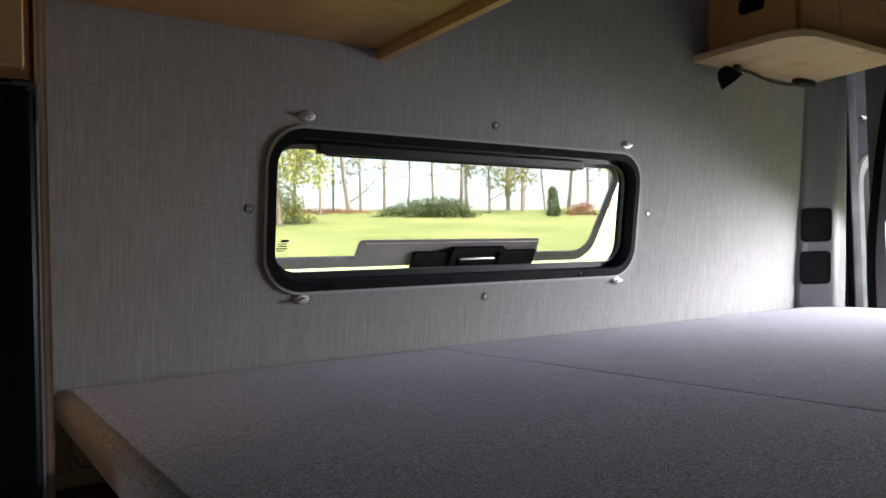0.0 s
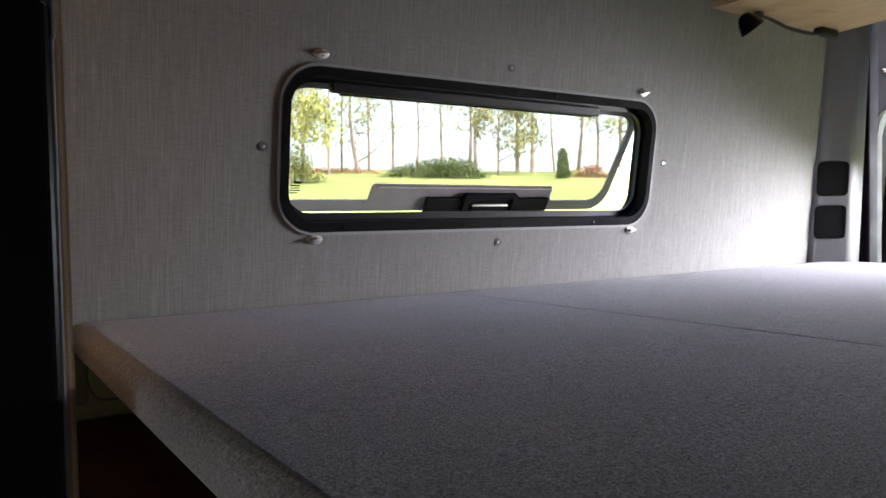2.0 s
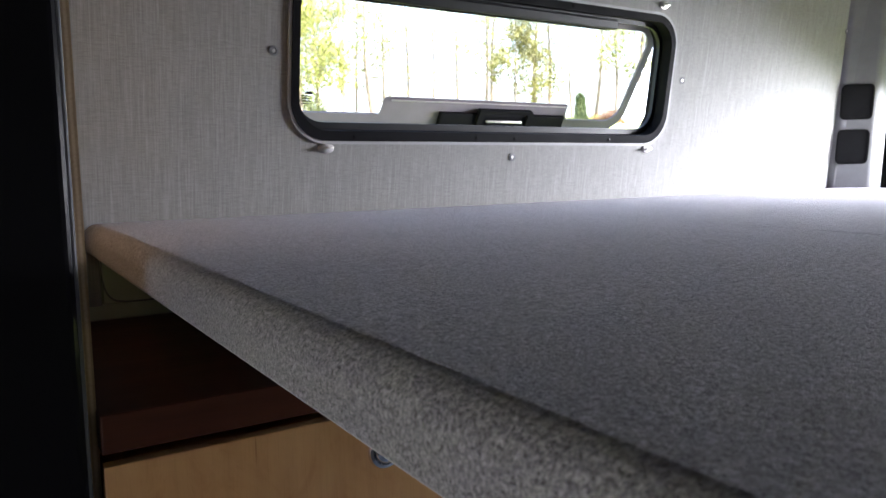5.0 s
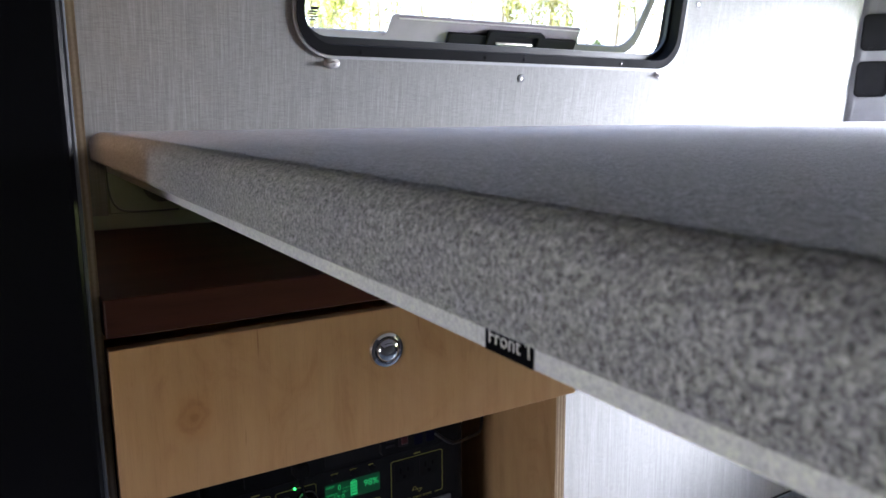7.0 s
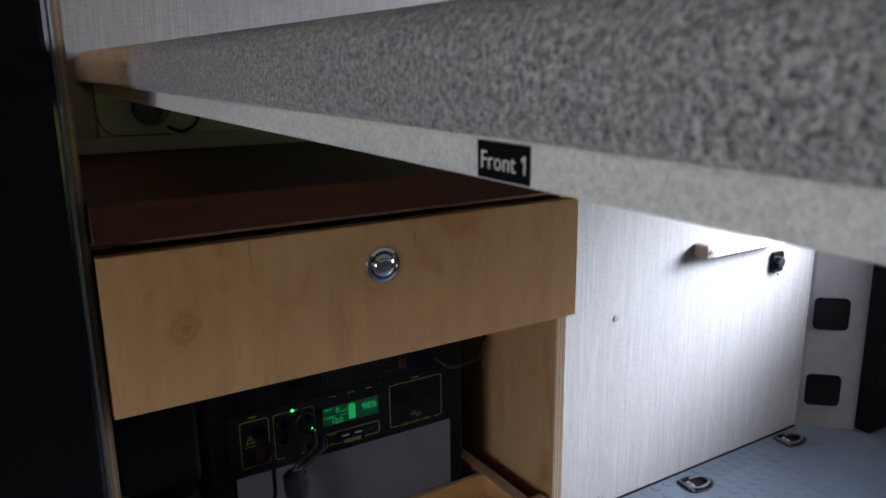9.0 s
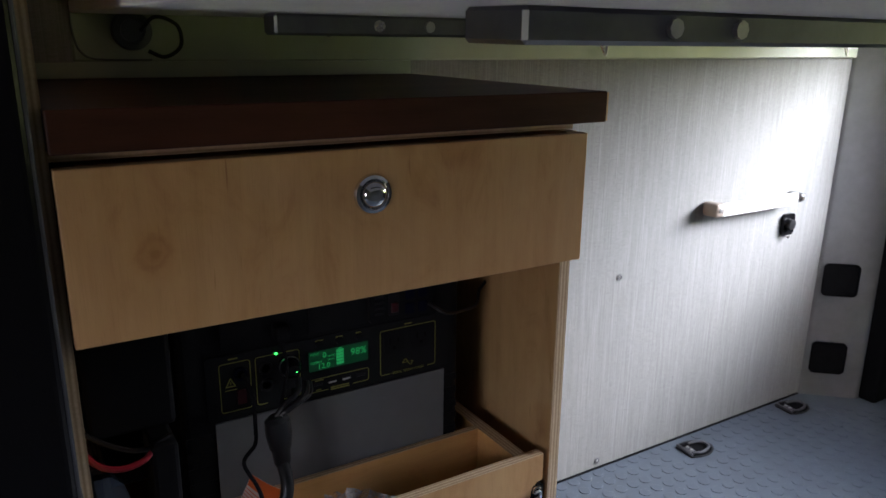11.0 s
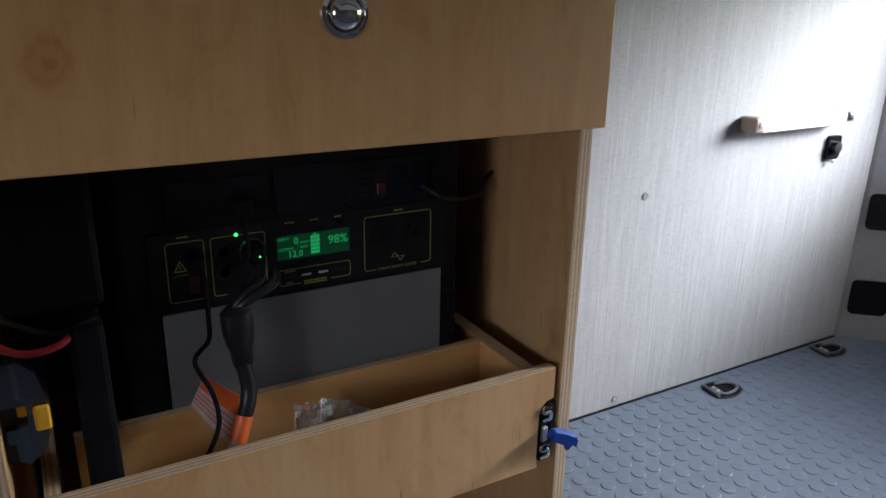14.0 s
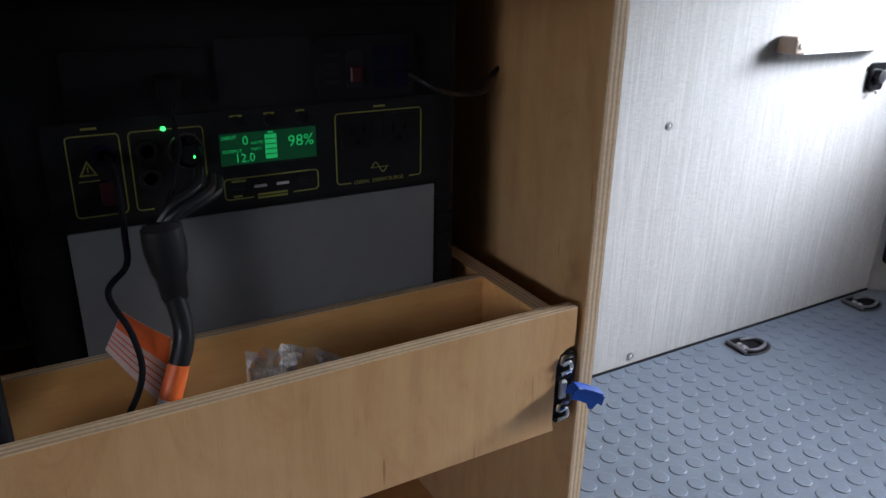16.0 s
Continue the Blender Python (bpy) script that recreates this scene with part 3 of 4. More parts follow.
for u, v in ((1.083, 0.355), (0.542, 0.168), (1.597, 0.170), (1.082, -0.018), (2.285, 0.345)):
    tuft(WALL @ pose(u, v, 0), tuple(WALL @ Vector((u, v - 0.008, 0))))
for x, z in ((1.410, 0.523), (1.381, 0.021)):
    tuft(pose(x, 1.42, z, 90), (x, 1.42, z - 0.008))

# ---- rail fittings ----
for x in (0.654, 0.964, 1.589, 1.888):
    b = thing("rail_bolt", (x, 1.406, 1.085), "dark bolt head in the painted body rail", "bolt", "rail bolts")
    smooth(part("head", lathe([(0.008, 0), (0.008, 0.003), (0.005, 0.005), (0, 0.005)], pose(x, 1.406, 1.092, 90), 8), ALU, b))
for x, s in ((1.280, 1.0), (2.172, 0.9)):
    d = thing("tie_down_ring", (x, 1.404, 1.06), "pale steel tie-down ring on the body rail", "tie-down", "rail tie-downs")
    m = pose(x, 1.406, 1.092, 90)
    smooth(part("plate", lathe([(0.022 * s, 0), (0.020 * s, 0.006), (0.010 * s, 0.010), (0, 0.010)], m, 20), PAINT, d))
    smooth(part("screw", lathe([(0.007, 0.010), (0.006, 0.013), (0, 0.013)], m, 6), ALU, d))
    smooth(part("ring", tube([(x - 0.012, 1.394, 1.085), (x - 0.004, 1.388, 1.066), (x + 0.004, 1.388, 1.052), (x + 0.012, 1.392, 1.066), (x + 0.012, 1.396, 1.085)], 0.0028, 8), STEEL, d))
g = thing("cable_grommet", (0.341, 1.404, 1.06), "dark round grommet with a black cable loop on the rail", "grommet")
smooth(part("collar", lathe([(0.030, 0), (0.028, 0.010), (0.018, 0.012), (0.016, 0.004), (0, 0.004)], pose(0.335, 1.406, 1.09, 90), 24), ALU, g))
smooth(part("cable", tube([(0.345, 1.392, 1.09), (0.365, 1.376, 1.11), (0.395, 1.372, 1.098), (0.398, 1.372, 1.068), (0.375, 1.374, 1.052), (0.352, 1.38, 1.06)], 0.003, 8), BLACK, g))

# ---- bed ----
def tilt(ob):
    """Slopes the bed down a little towards the aisle to fit the camera's view."""
    for v in ob.data.vertices:
        v.co.z += 0.0125 * (v.co.y - 1.41)
    return ob


def cushion(x0, x1, label):
    """Slab with softly rounded top edges and tighter lower ones."""
    bm = box(x0, x1, -0.40, 1.403, 1.1325, 1.178)
    up = [e for e in bm.edges if min(v.co.z for v in e.verts) > 1.15]
    seam = [e for e in up if all(abs(v.co.x - 0.956) < 0.01 for v in e.verts)]
    bmesh.ops.bevel(bm, geom=[e for e in up if e not in seam], offset=0.021, segments=7, profile=0.5, affect="EDGES")
    seam = [e for e in bm.edges if min(v.co.z for v in e.verts) > 1.15 and all(abs(v.co.x - 0.956) < 0.002 for v in e.verts) and e.calc_length() > 0.5 and max(v.co.z for v in e.verts) > 1.177]
    bmesh.ops.bevel(bm, geom=seam, offset=0.0065, segments=3, profile=0.5, affect="EDGES")
    down = [e for e in bm.edges if max(v.co.z for v in e.verts) < 1.14]
    bmesh.ops.bevel(bm, geom=down, offset=0.005, segments=3, profile=0.5, affect="EDGES")
    for v in bm.verts:
        if abs(v.co.x - 0.956) < 0.05:
            v.co.x += (1.40 - v.co.y) * 0.050 - 0.012
    return smooth(tagged(tilt(part("bed_cushion", bm, FELT)), label, "cushion", "bed cushions"))


cushion(0.2295, 0.9546, "heather-grey felt bed cushion butted against its neighbour")
cushion(0.9570, 2.44, "wide heather-grey felt bed cushion reaching the rear doors")
platform = thing("bed_platform", (1.3, 0.5, 1.08), "carpet-covered bed base panel on dark aluminium beams", "bed base")
tilt(part("panel", box(0.252, 2.42, -0.40, 1.404, 1.1134, 1.1309, 0.003, 2), CARPET, platform, "pale grey carpeted panel"))
tilt(part("seam_edge", box(0.2485, 0.262, -0.40, 1.403, 1.1310, 1.1323, 0), EDGE_Z, platform, "thin plywood edge"))
for y0, y1 in ((0.54, 0.61), (1.00, 1.04)):
    tilt(part("beam", box(0.42, 2.40, y0, y1, 1.0894, 1.1132, 0.003), ALU, platform))
    for x in (0.55, 0.62, 1.10, 1.17, 1.70):
        smooth(tilt(part("bolt", lathe([(0.007, 0), (0.007, 0.004), (0, 0.004)], pose(x, y0, 1.1014, 90), 8), STEEL, platform)))
sticker = tilt(part("label_plate", box(0.2510, 0.2518, 0.3120, 0.3425, 1.1149, 1.1284), GLOSS_BLACK, platform, "black label with white words"))
LABEL_M = Matrix(((0, 0, -1, 0.2508), (-1, 0, 0, 0.3405), (0, 1, 0, 1.1184), (0, 0, 0, 1)))
tilt(lettering("label_print", "Front 1", 0.0095, LABEL_M, WHITE, sticker, 0.0001))
tilt(part("label_flag", prism([(0.0261, 0.0064), (0.0244, 0.0052), (0.0244, 0.0043), (0.0261, 0.0053)], -0.0001, 0.0001, LABEL_M), WHITE, sticker))

# ---- galley cabinet ----
galley = thing("galley_cabinet", (0.49, 1.15, 0.0), "birch plywood galley cabinet open above a low tray", "cabinet")
side = part("side_panel", box(0.786, 0.803, 0.9215, 1.405, 0.0, 0.966), BIRCH_UP, galley)
part("edge", box(0.7858, 0.8032, 0.919, 0.9214, 0.0, 0.966), EDGE_X, side, "striped plywood edge")
# Near-black colour stands in for the shade deep in the recess.
part("back_panel", box(0.172, 0.785, 1.39, 1.404, 0.0, 0.96), PSU_BODY, galley, "back panel coloured near-black for the recess shade")
part("top_rail", box(0.172, 0.785, 0.942, 1.388, 0.9665, 0.9795), BIRCH_LONG, galley)
part("cleat", box(0.172, 0.800, 0.925, 0.9405, 0.969, 0.9795), EDGE_Z, galley)
part("base_panel", box(0.172, 0.785, 0.94, 1.388, 0.001, 0.018), BIRCH_LONG, galley)
drawer = part("drawer_front", box(0.1725, 0.789, 0.8825, 0.900, 0.7985, 0.968, 0.0015, 2), BIRCH_X, galley, "pale birch drawer front")
part("drawer_box", box(0.20, 0.77, 0.901, 1.30, 0.815, 0.955), BIRCH_LONG, galley)
KN = pose(0.481, 0.8825, 0.918, 90)
smooth(part("knob_ring", lathe([(0.0227, 0), (0.0227, 0.0015), (0.0212, 0.0042), (0.0178, 0.0052), (0.0162, 0.0040), (0.0155, 0.001)], KN, 36), CHROME, drawer, "round chrome ring"))
smooth(part("knob_button", lathe([(0.0152, 0.001), (0.0150, 0.0045), (0.0138, 0.0075), (0.0110, 0.0098), (0.0065, 0.0112), (0, 0.0117)], KN, 36), CHROME, drawer, "chrome push button"))

top = tagged(part("countertop", box(0.1715, 0.819, 0.8825, 1.404, 0.9805, 1.020, 0.002, 2), WALNUT), "dark walnut countertop slab on the galley cabinet", "countertop")
part("end_cap", box(0.8192, 0.8215, 0.8835, 1.403, 0.982, 1.0185, 0), AMBER_SHADE_PLY, top, "lighter cut end")

# ---- low tray drawer ----
tray = thing("slide_out_tray", (0.48, 0.95, 0.347), "shallow birch plywood slide-out tray in the cabinet", "tray drawer")
FRONT = pose(0, 0.9185, 0, 90)
prof = [(0.190, 0.347), (0.754, 0.347), (0.752, 0.362), (0.752, 0.425), (0.756, 0.438), (0.765, 0.444), (0.774, 0.446), (0.774, 0.488), (0.190, 0.488)]
tf = part("front", prism(prof, -0.016, 0.0, FRONT), BIRCH_X, tray, "pale birch tray front")
part("front_edge", box(0.190, 0.774, 0.9188, 0.9343, 0.4881, 0.4892), EDGE_Y, tf, "striped plywood edge")
bk = part("back", box(0.228, 0.7305, 1.030, 1.0405, 0.361, 0.488), BIRCH_LONG, tray)
part("back_edge", box(0.228, 0.7305, 1.0302, 1.0403, 0.4881, 0.4892), EDGE_Y, bk, "striped plywood edge")
for x0, x1 in ((0.731, 0.751), (0.196, 0.210)):
    s = part("side", box(x0, x1, 0.9350, 1.34, 0.361, 0.488), BIRCH_LONG, tray)
    part("side_edge", box(x0 + 0.0002, x1 - 0.0002, 0.9352, 1.3398, 0.4881, 0.4892), EDGE_X, s, "striped plywood edge")
part("bottom", box(0.196, 0.751, 0.9350, 1.36, 0.347, 0.3605), BIRCH_LONG, tray)
slide = thing("drawer_slide", (0.770, 1.1, 0.37), "black and steel drawer slide with a blue release lever", "drawer slide")
part("rail", box(0.752, 0.7855, 0.925, 1.35, 0.362, 0.432, 0.004), ALU, slide)
end = part("end_plate", prism(rounded(0.7525, 0.775, 0.354, 0.440, 0.009, 5), 0.0, 0.005, pose(0, 0.925, 0, 90)), GLOSS_BLACK, slide)
for z in (0.369, 0.425):
    smooth(part("race", tube([(0.7575, 0.917, z - 0.009), (0.769, 0.916, z - 0.006), (0.768, 0.916, z + 0.003), (0.758, 0.916, z + 0.003), (0.760, 0.917, z + 0.010), (0.770, 0.917, z + 0.010)], 0.0024, 6), CHROME, slide))
part("tongue", box(0.7565, 0.766, 0.914, 0.920, 0.386, 0.408, 0.002), STEEL, slide)
lev = bmesh.new()
tongue = [(-0.006, 0.004), (0.004, 0.010), (0.020, 0.010), (0.036, 0.006), (0.038, -0.006), (0.031, -0.004), (0.027, -0.013), (0.022, -0.013), (0.016, -0.006), (-0.006, -0.006)]
prism(tongue, -0.008, -0.0055, pose(0, 0, 0, 90), lev)
prism(tongue, 0.0055, 0.008, pose(0, 0, 0, 90), lev)
box(-0.004, 0.034, -0.008, 0.008, 0.006, 0.0095, 0.001, bm=lev)
bmesh.ops.transform(lev, matrix=pose(0.768, 0.905, 0.398, 0, 22, -12) @ Matrix.Scale(0.9, 4), verts=lev.verts)
part("lever", lev, BLUE, slide, "blue plastic release lever")

# ---- power station ----
psu = thing("power_station", (0.49, 1.18, 0.36), "black portable power station with a lit green display", "power station")
part("case", box(0.288, 0.702, 1.046, 1.34, 0.3612, 0.786, 0.010, 3), PSU_BODY, psu)
F = pose(0, 1.046, 0, 90)


def plate(name, x0, x1, z0, z1, mat, parent, d0=0.0, d1=0.002, r=0.003, label=""):
    return part(name, prism(rounded(x0, x1, z0, z1, r, 3), d0, d1, F), mat, parent, label)


face = plate("face", 0.322, 0.682, 0.606, 0.692, PSU_FACE, psu, label="black control panel")
grey = plate("grey_panel", 0.330, 0.674, 0.385, 0.6005, PSU_GREY, psu, 0.0, 0.003, 0.001, "grey front panel")
for z in range(9):
    for x0, x1 in ((0.292, 0.3285), (0.6755, 0.698)):
        part("side_rib", box(x0, x1, 1.0445, 1.046, 0.40 + 0.022 * z, 0.412 + 0.022 * z), PSU_BODY, psu)
upper = plate("port_cover", 0.344, 0.455, 0.699, 0.746, PSU_BODY, psu, 0.0, 0.004, 0.004, "closed port cover")
plate("top_panel", 0.462, 0.548, 0.699, 0.752, PSU_FACE, psu, 0.0, 0.002)


def outline(x0, x1, z0, z1, gaps=()):
    """Thin printed border, broken where its caption stands."""
    w = 0.0011
    bars = [(x0 + 0.004, x1 - 0.004, z1 - w, z1), (x0, x0 + w, z0 + 0.004, z1 - 0.004), (x1 - w, x1, z0 + 0.004, z1 - 0.004)]
    lo = [(x0 + 0.004, x1 - 0.004)]
    for a, b in gaps:
        lo = [(p, q) for s, e in lo for p, q in ((s, min(e, a)), (max(s, b), e)) if q - p > 0.001]
    bars += [(a, b, z0, z0 + w) for a, b in lo]
    for a, b, c, d in bars:
        part("printed_line", box(a, b, 1.0436, 1.0440, c, d), LIME, face)
    for cx, cz, a in ((x1 - 0.004, z1 - 0.004, 0), (x0 + 0.004, z1 - 0.004, 90), (x0 + 0.004, z0 + 0.004, 180), (x1 - 0.004, z0 + 0.004, 270)):
        o = [(cx + r * math.cos(radians(a + k)), cz + r * math.sin(radians(a + k))) for r, ks in ((0.004, (0, 30, 60, 90)), (0.0029, (90, 60, 30, 0))) for k in ks]
        part("printed_corner", prism(o, 0.002, 0.0024, F), LIME, face)


outline(0.339, 0.380, 0.613, 0.6815)
outline(0.386, 0.447, 0.613, 0.6815, ((0.40, 0.42),))
outline(0.460, 0.549, 0.6115, 0.6315, ((0.486, 0.524),))
outline(0.567, 0.659, 0.612, 0.6815, ((0.582, 0.645),))
lcd = plate("display", 0.4595, 0.548, 0.6435, 0.6720, LCD_BACK, psu, 0.0, 0.0028, 0.001, "lit green display")


def digits(words, size, x, z):
    lettering("display_print", words, size, pose(x, 1.0428, z, 90), LCD_LIT, lcd, 0.0001)


digits("98%", 0.0150, 0.5205, 0.6555)
digits("0", 0.0118, 0.4790, 0.6610)
digits("12.0", 0.0108, 0.4715, 0.6458)
digits("INPUT", 0.0046, 0.4612, 0.6668)
digits("OUTPUT", 0.0044, 0.4612, 0.6545)
digits("WATTS", 0.0034, 0.4865, 0.6610)
digits("VOLTS", 0.0034, 0.4865, 0.6555)
for z in range(5):
    part("battery_bar", box(0.4995, 0.5105, 1.0429, 1.0431, 0.6465 + 0.0046 * z, 0.6503 + 0.0046 * z), LCD_LIT, lcd)
part("battery_cap", box(0.5025, 0.5075, 1.0429, 1.0431, 0.6697, 0.6712), LCD_LIT, lcd)
lettering("surge_words", "1500W, 3000W SURGE", 0.0055, pose(0.5845, 1.0437, 0.6108, 90), LIME, face, 0.0001)
sine = [(0.604 + 0.0165 * k / 24, 0.6255 + 0.0050 * math.sin(2 * math.pi * k / 24)) for k in range(25)]
part("sine_mark", tube([(x, 1.0438, z) for x, z in sine], 0.0006, 5, per=1), LIME, face)
part("sine_line", box(0.603, 0.622, 1.0436, 1.0440, 0.6251, 0.6258), LIME, face)
part("warning_mark", ring([(0.346, 0.648), (0.360, 0.648), (0.353, 0.661)], [(0.3482, 0.6493), (0.3578, 0.6493), (0.353, 0.6582)], 0.002, 0.0024, F), LIME, face)
part("warning_stroke", box(0.3525, 0.3535, 1.0436, 1.0440, 0.6510, 0.6555), LIME, face)
part("warning_bar", box(0.345, 0.361, 1.0436, 1.0440, 0.6432, 0.6442), LIME, face)
for x, z, w in ((0.352, 0.6855, 0.012), (0.607, 0.6845, 0.012), (0.470, 0.6860, 0.011), (0.500, 0.6862, 0.010), (0.530, 0.6864, 0.008), (0.467, 0.6275, 0.013), (0.468, 0.6135, 0.008), (0.490, 0.6128, 0.028), (0.490, 0.6098, 0.028)):
    part("caption_bar", box(x, x + w, 1.0436, 1.0440, z, z + 0.0018), LIME, face)
for x in (0.475, 0.505, 0.535):
    smooth(part("button", lathe([(0.0055, 0.002), (0.005, 0.0045), (0, 0.005)], F @ pose(x, 0.6815, 0), 14), PSU_BODY, psu))
for x, w, mat in ((0.464, 0.014, BLACK), (0.487, 0.012, WHITE_PLASTIC), (0.508, 0.012, WHITE_PLASTIC), (0.529, 0.014, BLACK)):
    part("usb_port", box(x, x + w, 1.0430, 1.0442, 0.6205, 0.6232 if mat is WHITE_PLASTIC else 0.6260, 0.0006), mat, psu)
for x in (0.5895, 0.6335):
    sk = plate("outlet", x - 0.0165, x + 0.0165, 0.646, 0.678, PSU_BODY, psu, 0.0, 0.0035, 0.006)
    for dx, h in ((-0.0065, 0.0085), (0.0065, 0.007)):
        part("slot", box(x + dx - 0.0013, x + dx + 0.0013, 1.0420, 1.0424, 0.664 - h / 2, 0.664 + h / 2), RUBBER, sk)
    part("ground_hole", prism(rounded(x - 0.003, x + 0.003, 0.650, 0.656, 0.0029, 4), 0.0036, 0.004, F), RUBBER, sk)
plate("power_switch", 0.360, 0.372, 0.622, 0.642, RED, psu, 0.0, 0.005, 0.002, "dark red rocker switch")
smooth(part("input_socket", lathe([(0.0095, 0.002), (0.009, 0.006), (0.0055, 0.006), (0.005, 0.001), (0, 0.001)], F @ pose(0.366, 0.664, 0), 20), SOCKET_BLUE_GLINT, psu))
for x, z in ((0.400, 0.664), (0.400, 0.640)):
    smooth(part("dc_socket", lathe([(0.0095, 0.002), (0.009, 0.005), (0.0060, 0.005), (0.0055, 0.001), (0, 0.001)], F @ pose(x, z, 0), 20), BLACK, psu))
smooth(part("status_light", lathe([(0.0020, 0.002), (0.0018, 0.004), (0, 0.0047)], F @ pose(0.4145, 0.6815, 0), 12), LED_GREEN, psu, "small glowing green light"))

# add-on socket box above the control panel
ob_ = thing("outlet_box", (0.60, 1.04, 0.70), "black socket box with a red switch on the power station", "socket box")
part("body", prism(rounded(0.548, 0.648, 0.697, 0.752, 0.008, 4), -0.002, 0.010, F), PSU_BODY, ob_)
part("switch_frame", prism(rounded(0.577, 0.594, 0.706, 0.739, 0.003, 3), 0.010, 0.0115, F), BLACK, ob_)
part("rocker", box(0.580, 0.591, 1.0310, 1.0346, 0.711, 0.725, 0.001), RED, ob_, "red rocker")
for x in (0.611, 0.632):
    for z in (0.712, 0.734):
        part("socket", prism(rounded(x - 0.007, x + 0.007, z - 0.008, z + 0.008, 0.002, 3), 0.010, 0.0115, F), SOCKET_BLUE_GLINT, ob_)
for k in range(4):
    part("grille_slat", box(0.556, 0.570, 1.0345, 1.0359, 0.710 + 0.008 * k, 0.713 + 0.008 * k), BLACK, ob_)
smooth(tagged(part("outlet_cable", tube([(0.640, 1.033, 0.715), (0.652, 1.012, 0.706), (0.672, 1.02, 0.698), (0.700, 1.035, 0.692), (0.735, 1.05, 0.690), (0.768, 1.09, 0.696), (0.786, 1.10, 0.705)], 0.0028, 8), BLACK), "thin black cable from the socket box to the cabinet side", "cable"))

# plug and cables in front of the power station
plug = thing("plug_cable", (0.40, 0.99, 0.4), "black adapter plug and cable with an orange warning tag", "cable")
PK = F @ pose(0.429, 0.664, 0)
smooth(part("plug_body", lathe([(0.012, 0.002), (0.0135, 0.010), (0.0125, 0.024), (0.008, 0.030), (0, 0.031)], PK, 24), GLOSS_BLACK, plug))
smooth(part("plug_ring", lathe([(0.0146, 0.012), (0.0150, 0.014), (0.0146, 0.016), (0.0136, 0.014)], PK, 28), STEEL, plug, "bright metal ring"))
smooth(part("plug_light", lathe([(0.0016, 0.030), (0, 0.032)], PK @ pose(0.003, -0.002, 0), 8), LED_GREEN, plug))
for k, (dx, dy) in enumerate(((0, 0), (0.009, -0.004), (0.016, 0.003), (-0.006, 0.004))):
    smooth(part("lead", tube([(0.436 + dx, 1.022 + dy, 0.650 - 0.006 * k), (0.428 + dx, 1.004 + dy, 0.640 - 0.004 * k), (0.408 + dx * 0.6, 0.997 + dy, 0.630 - 0.004 * k), (0.394 + dx * 0.4, 0.998 + dy * 0.5, 0.612), (0.390 + dx * 0.3, 0.998, 0.595)], 0.0042, 8), BLACK, plug))
smooth(part("adapter", lathe([(0.012, 0.036), (0.0185, 0.031), (0.0195, 0.014), (0.0165, -0.006), (0.0140, -0.010), (0.0125, -0.028), (0.0095, -0.034)], pose(0.3985, 0.996, 0.580, 0, -4, 0) @ Matrix.Diagonal((0.90, 0.75, 1.05, 1)), 16), BLACK, plug, "chunky moulded black connector"))
smooth(part("cable", tube([(0.400, 0.995, 0.552), (0.403, 0.990, 0.525), (0.400, 0.985, 0.508), (0.3935, 0.980, 0.494)], 0.0088, 12), BLACK, plug))
smooth(part("orange_sleeve", tube([(0.3938, 0.980, 0.496), (0.388, 0.977, 0.480), (0.383, 0.975, 0.468)], 0.0094, 12), ORANGE, plug, "bright orange sleeve"))
smooth(part("cable_end", tube([(0.383, 0.975, 0.469), (0.377, 0.973, 0.456), (0.370, 0.972, 0.435), (0.366, 0.975, 0.3625)], 0.0085, 12), WHITE_PLASTIC, plug))


# small plug in the closed port cover, its lead curling down past the status light
cp = thing("charge_plug", (0.418, 1.04, 0.70), "small black plug and lead on the upper port cover", "plug")
smooth(part("plug_body", box(0.4080, 0.4285, 1.016, 1.0415, 0.7060, 0.7270, 0.005, 3), RUBBER, cp))
smooth(part("strain_relief", lathe([(0.0055, 0.0), (0.0050, 0.004), (0.0036, 0.012)], pose(0.4185, 1.026, 0.707, 180), 12), RUBBER, cp))
smooth(part("lead", tube([(0.4185, 1.026, 0.698), (0.4195, 1.022, 0.688), (0.421, 1.018, 0.672), (0.414, 1.010, 0.652), (0.404, 1.002, 0.625), (0.398, 1.000, 0.604)], 0.0024, 8), RUBBER, cp))


def tag_sheet(rows, z_shift=0.0):
    bm = bmesh.new()
    a, b, c, d = (Vector(p) for p in ((0.358, 0.992, 0.548), (0.391, 0.984, 0.520), (0.377, 0.978, 0.462), (0.341, 0.990, 0.518)))
    n = 8
    g_ = []
    for i in range(n + 1):
        for j in range(2):
            s = rows[0] + (rows[1] - rows[0]) * j
            p = a.lerp(b, i / n).lerp(d.lerp(c, i / n), s)
            p += Vector((0, -1, 0)) * (0.004 * math.sin(3.0 * i / n) - z_shift)
            g_.append(bm.verts.new(p))
    for i in range(n):
        bm.faces.new((g_[2 * i], g_[2 * i + 1], g_[2 * i + 3], g_[2 * i + 2]))
    bmesh.ops.solidify(bm, geom=bm.faces[:], thickness=0.0006)
    return bm


tag = part("warning_tag", tag_sheet((0, 1)), TAG_PALE, plug, "orange and white paper tag")
part("tag_band", tag_sheet((0.0, 0.40), -0.0010), ORANGE, tag)
for k in range(4):
    part("tag_print", tag_sheet((0.50 + 0.11 * k, 0.528 + 0.11 * k), -0.0010), ORANGE, tag)
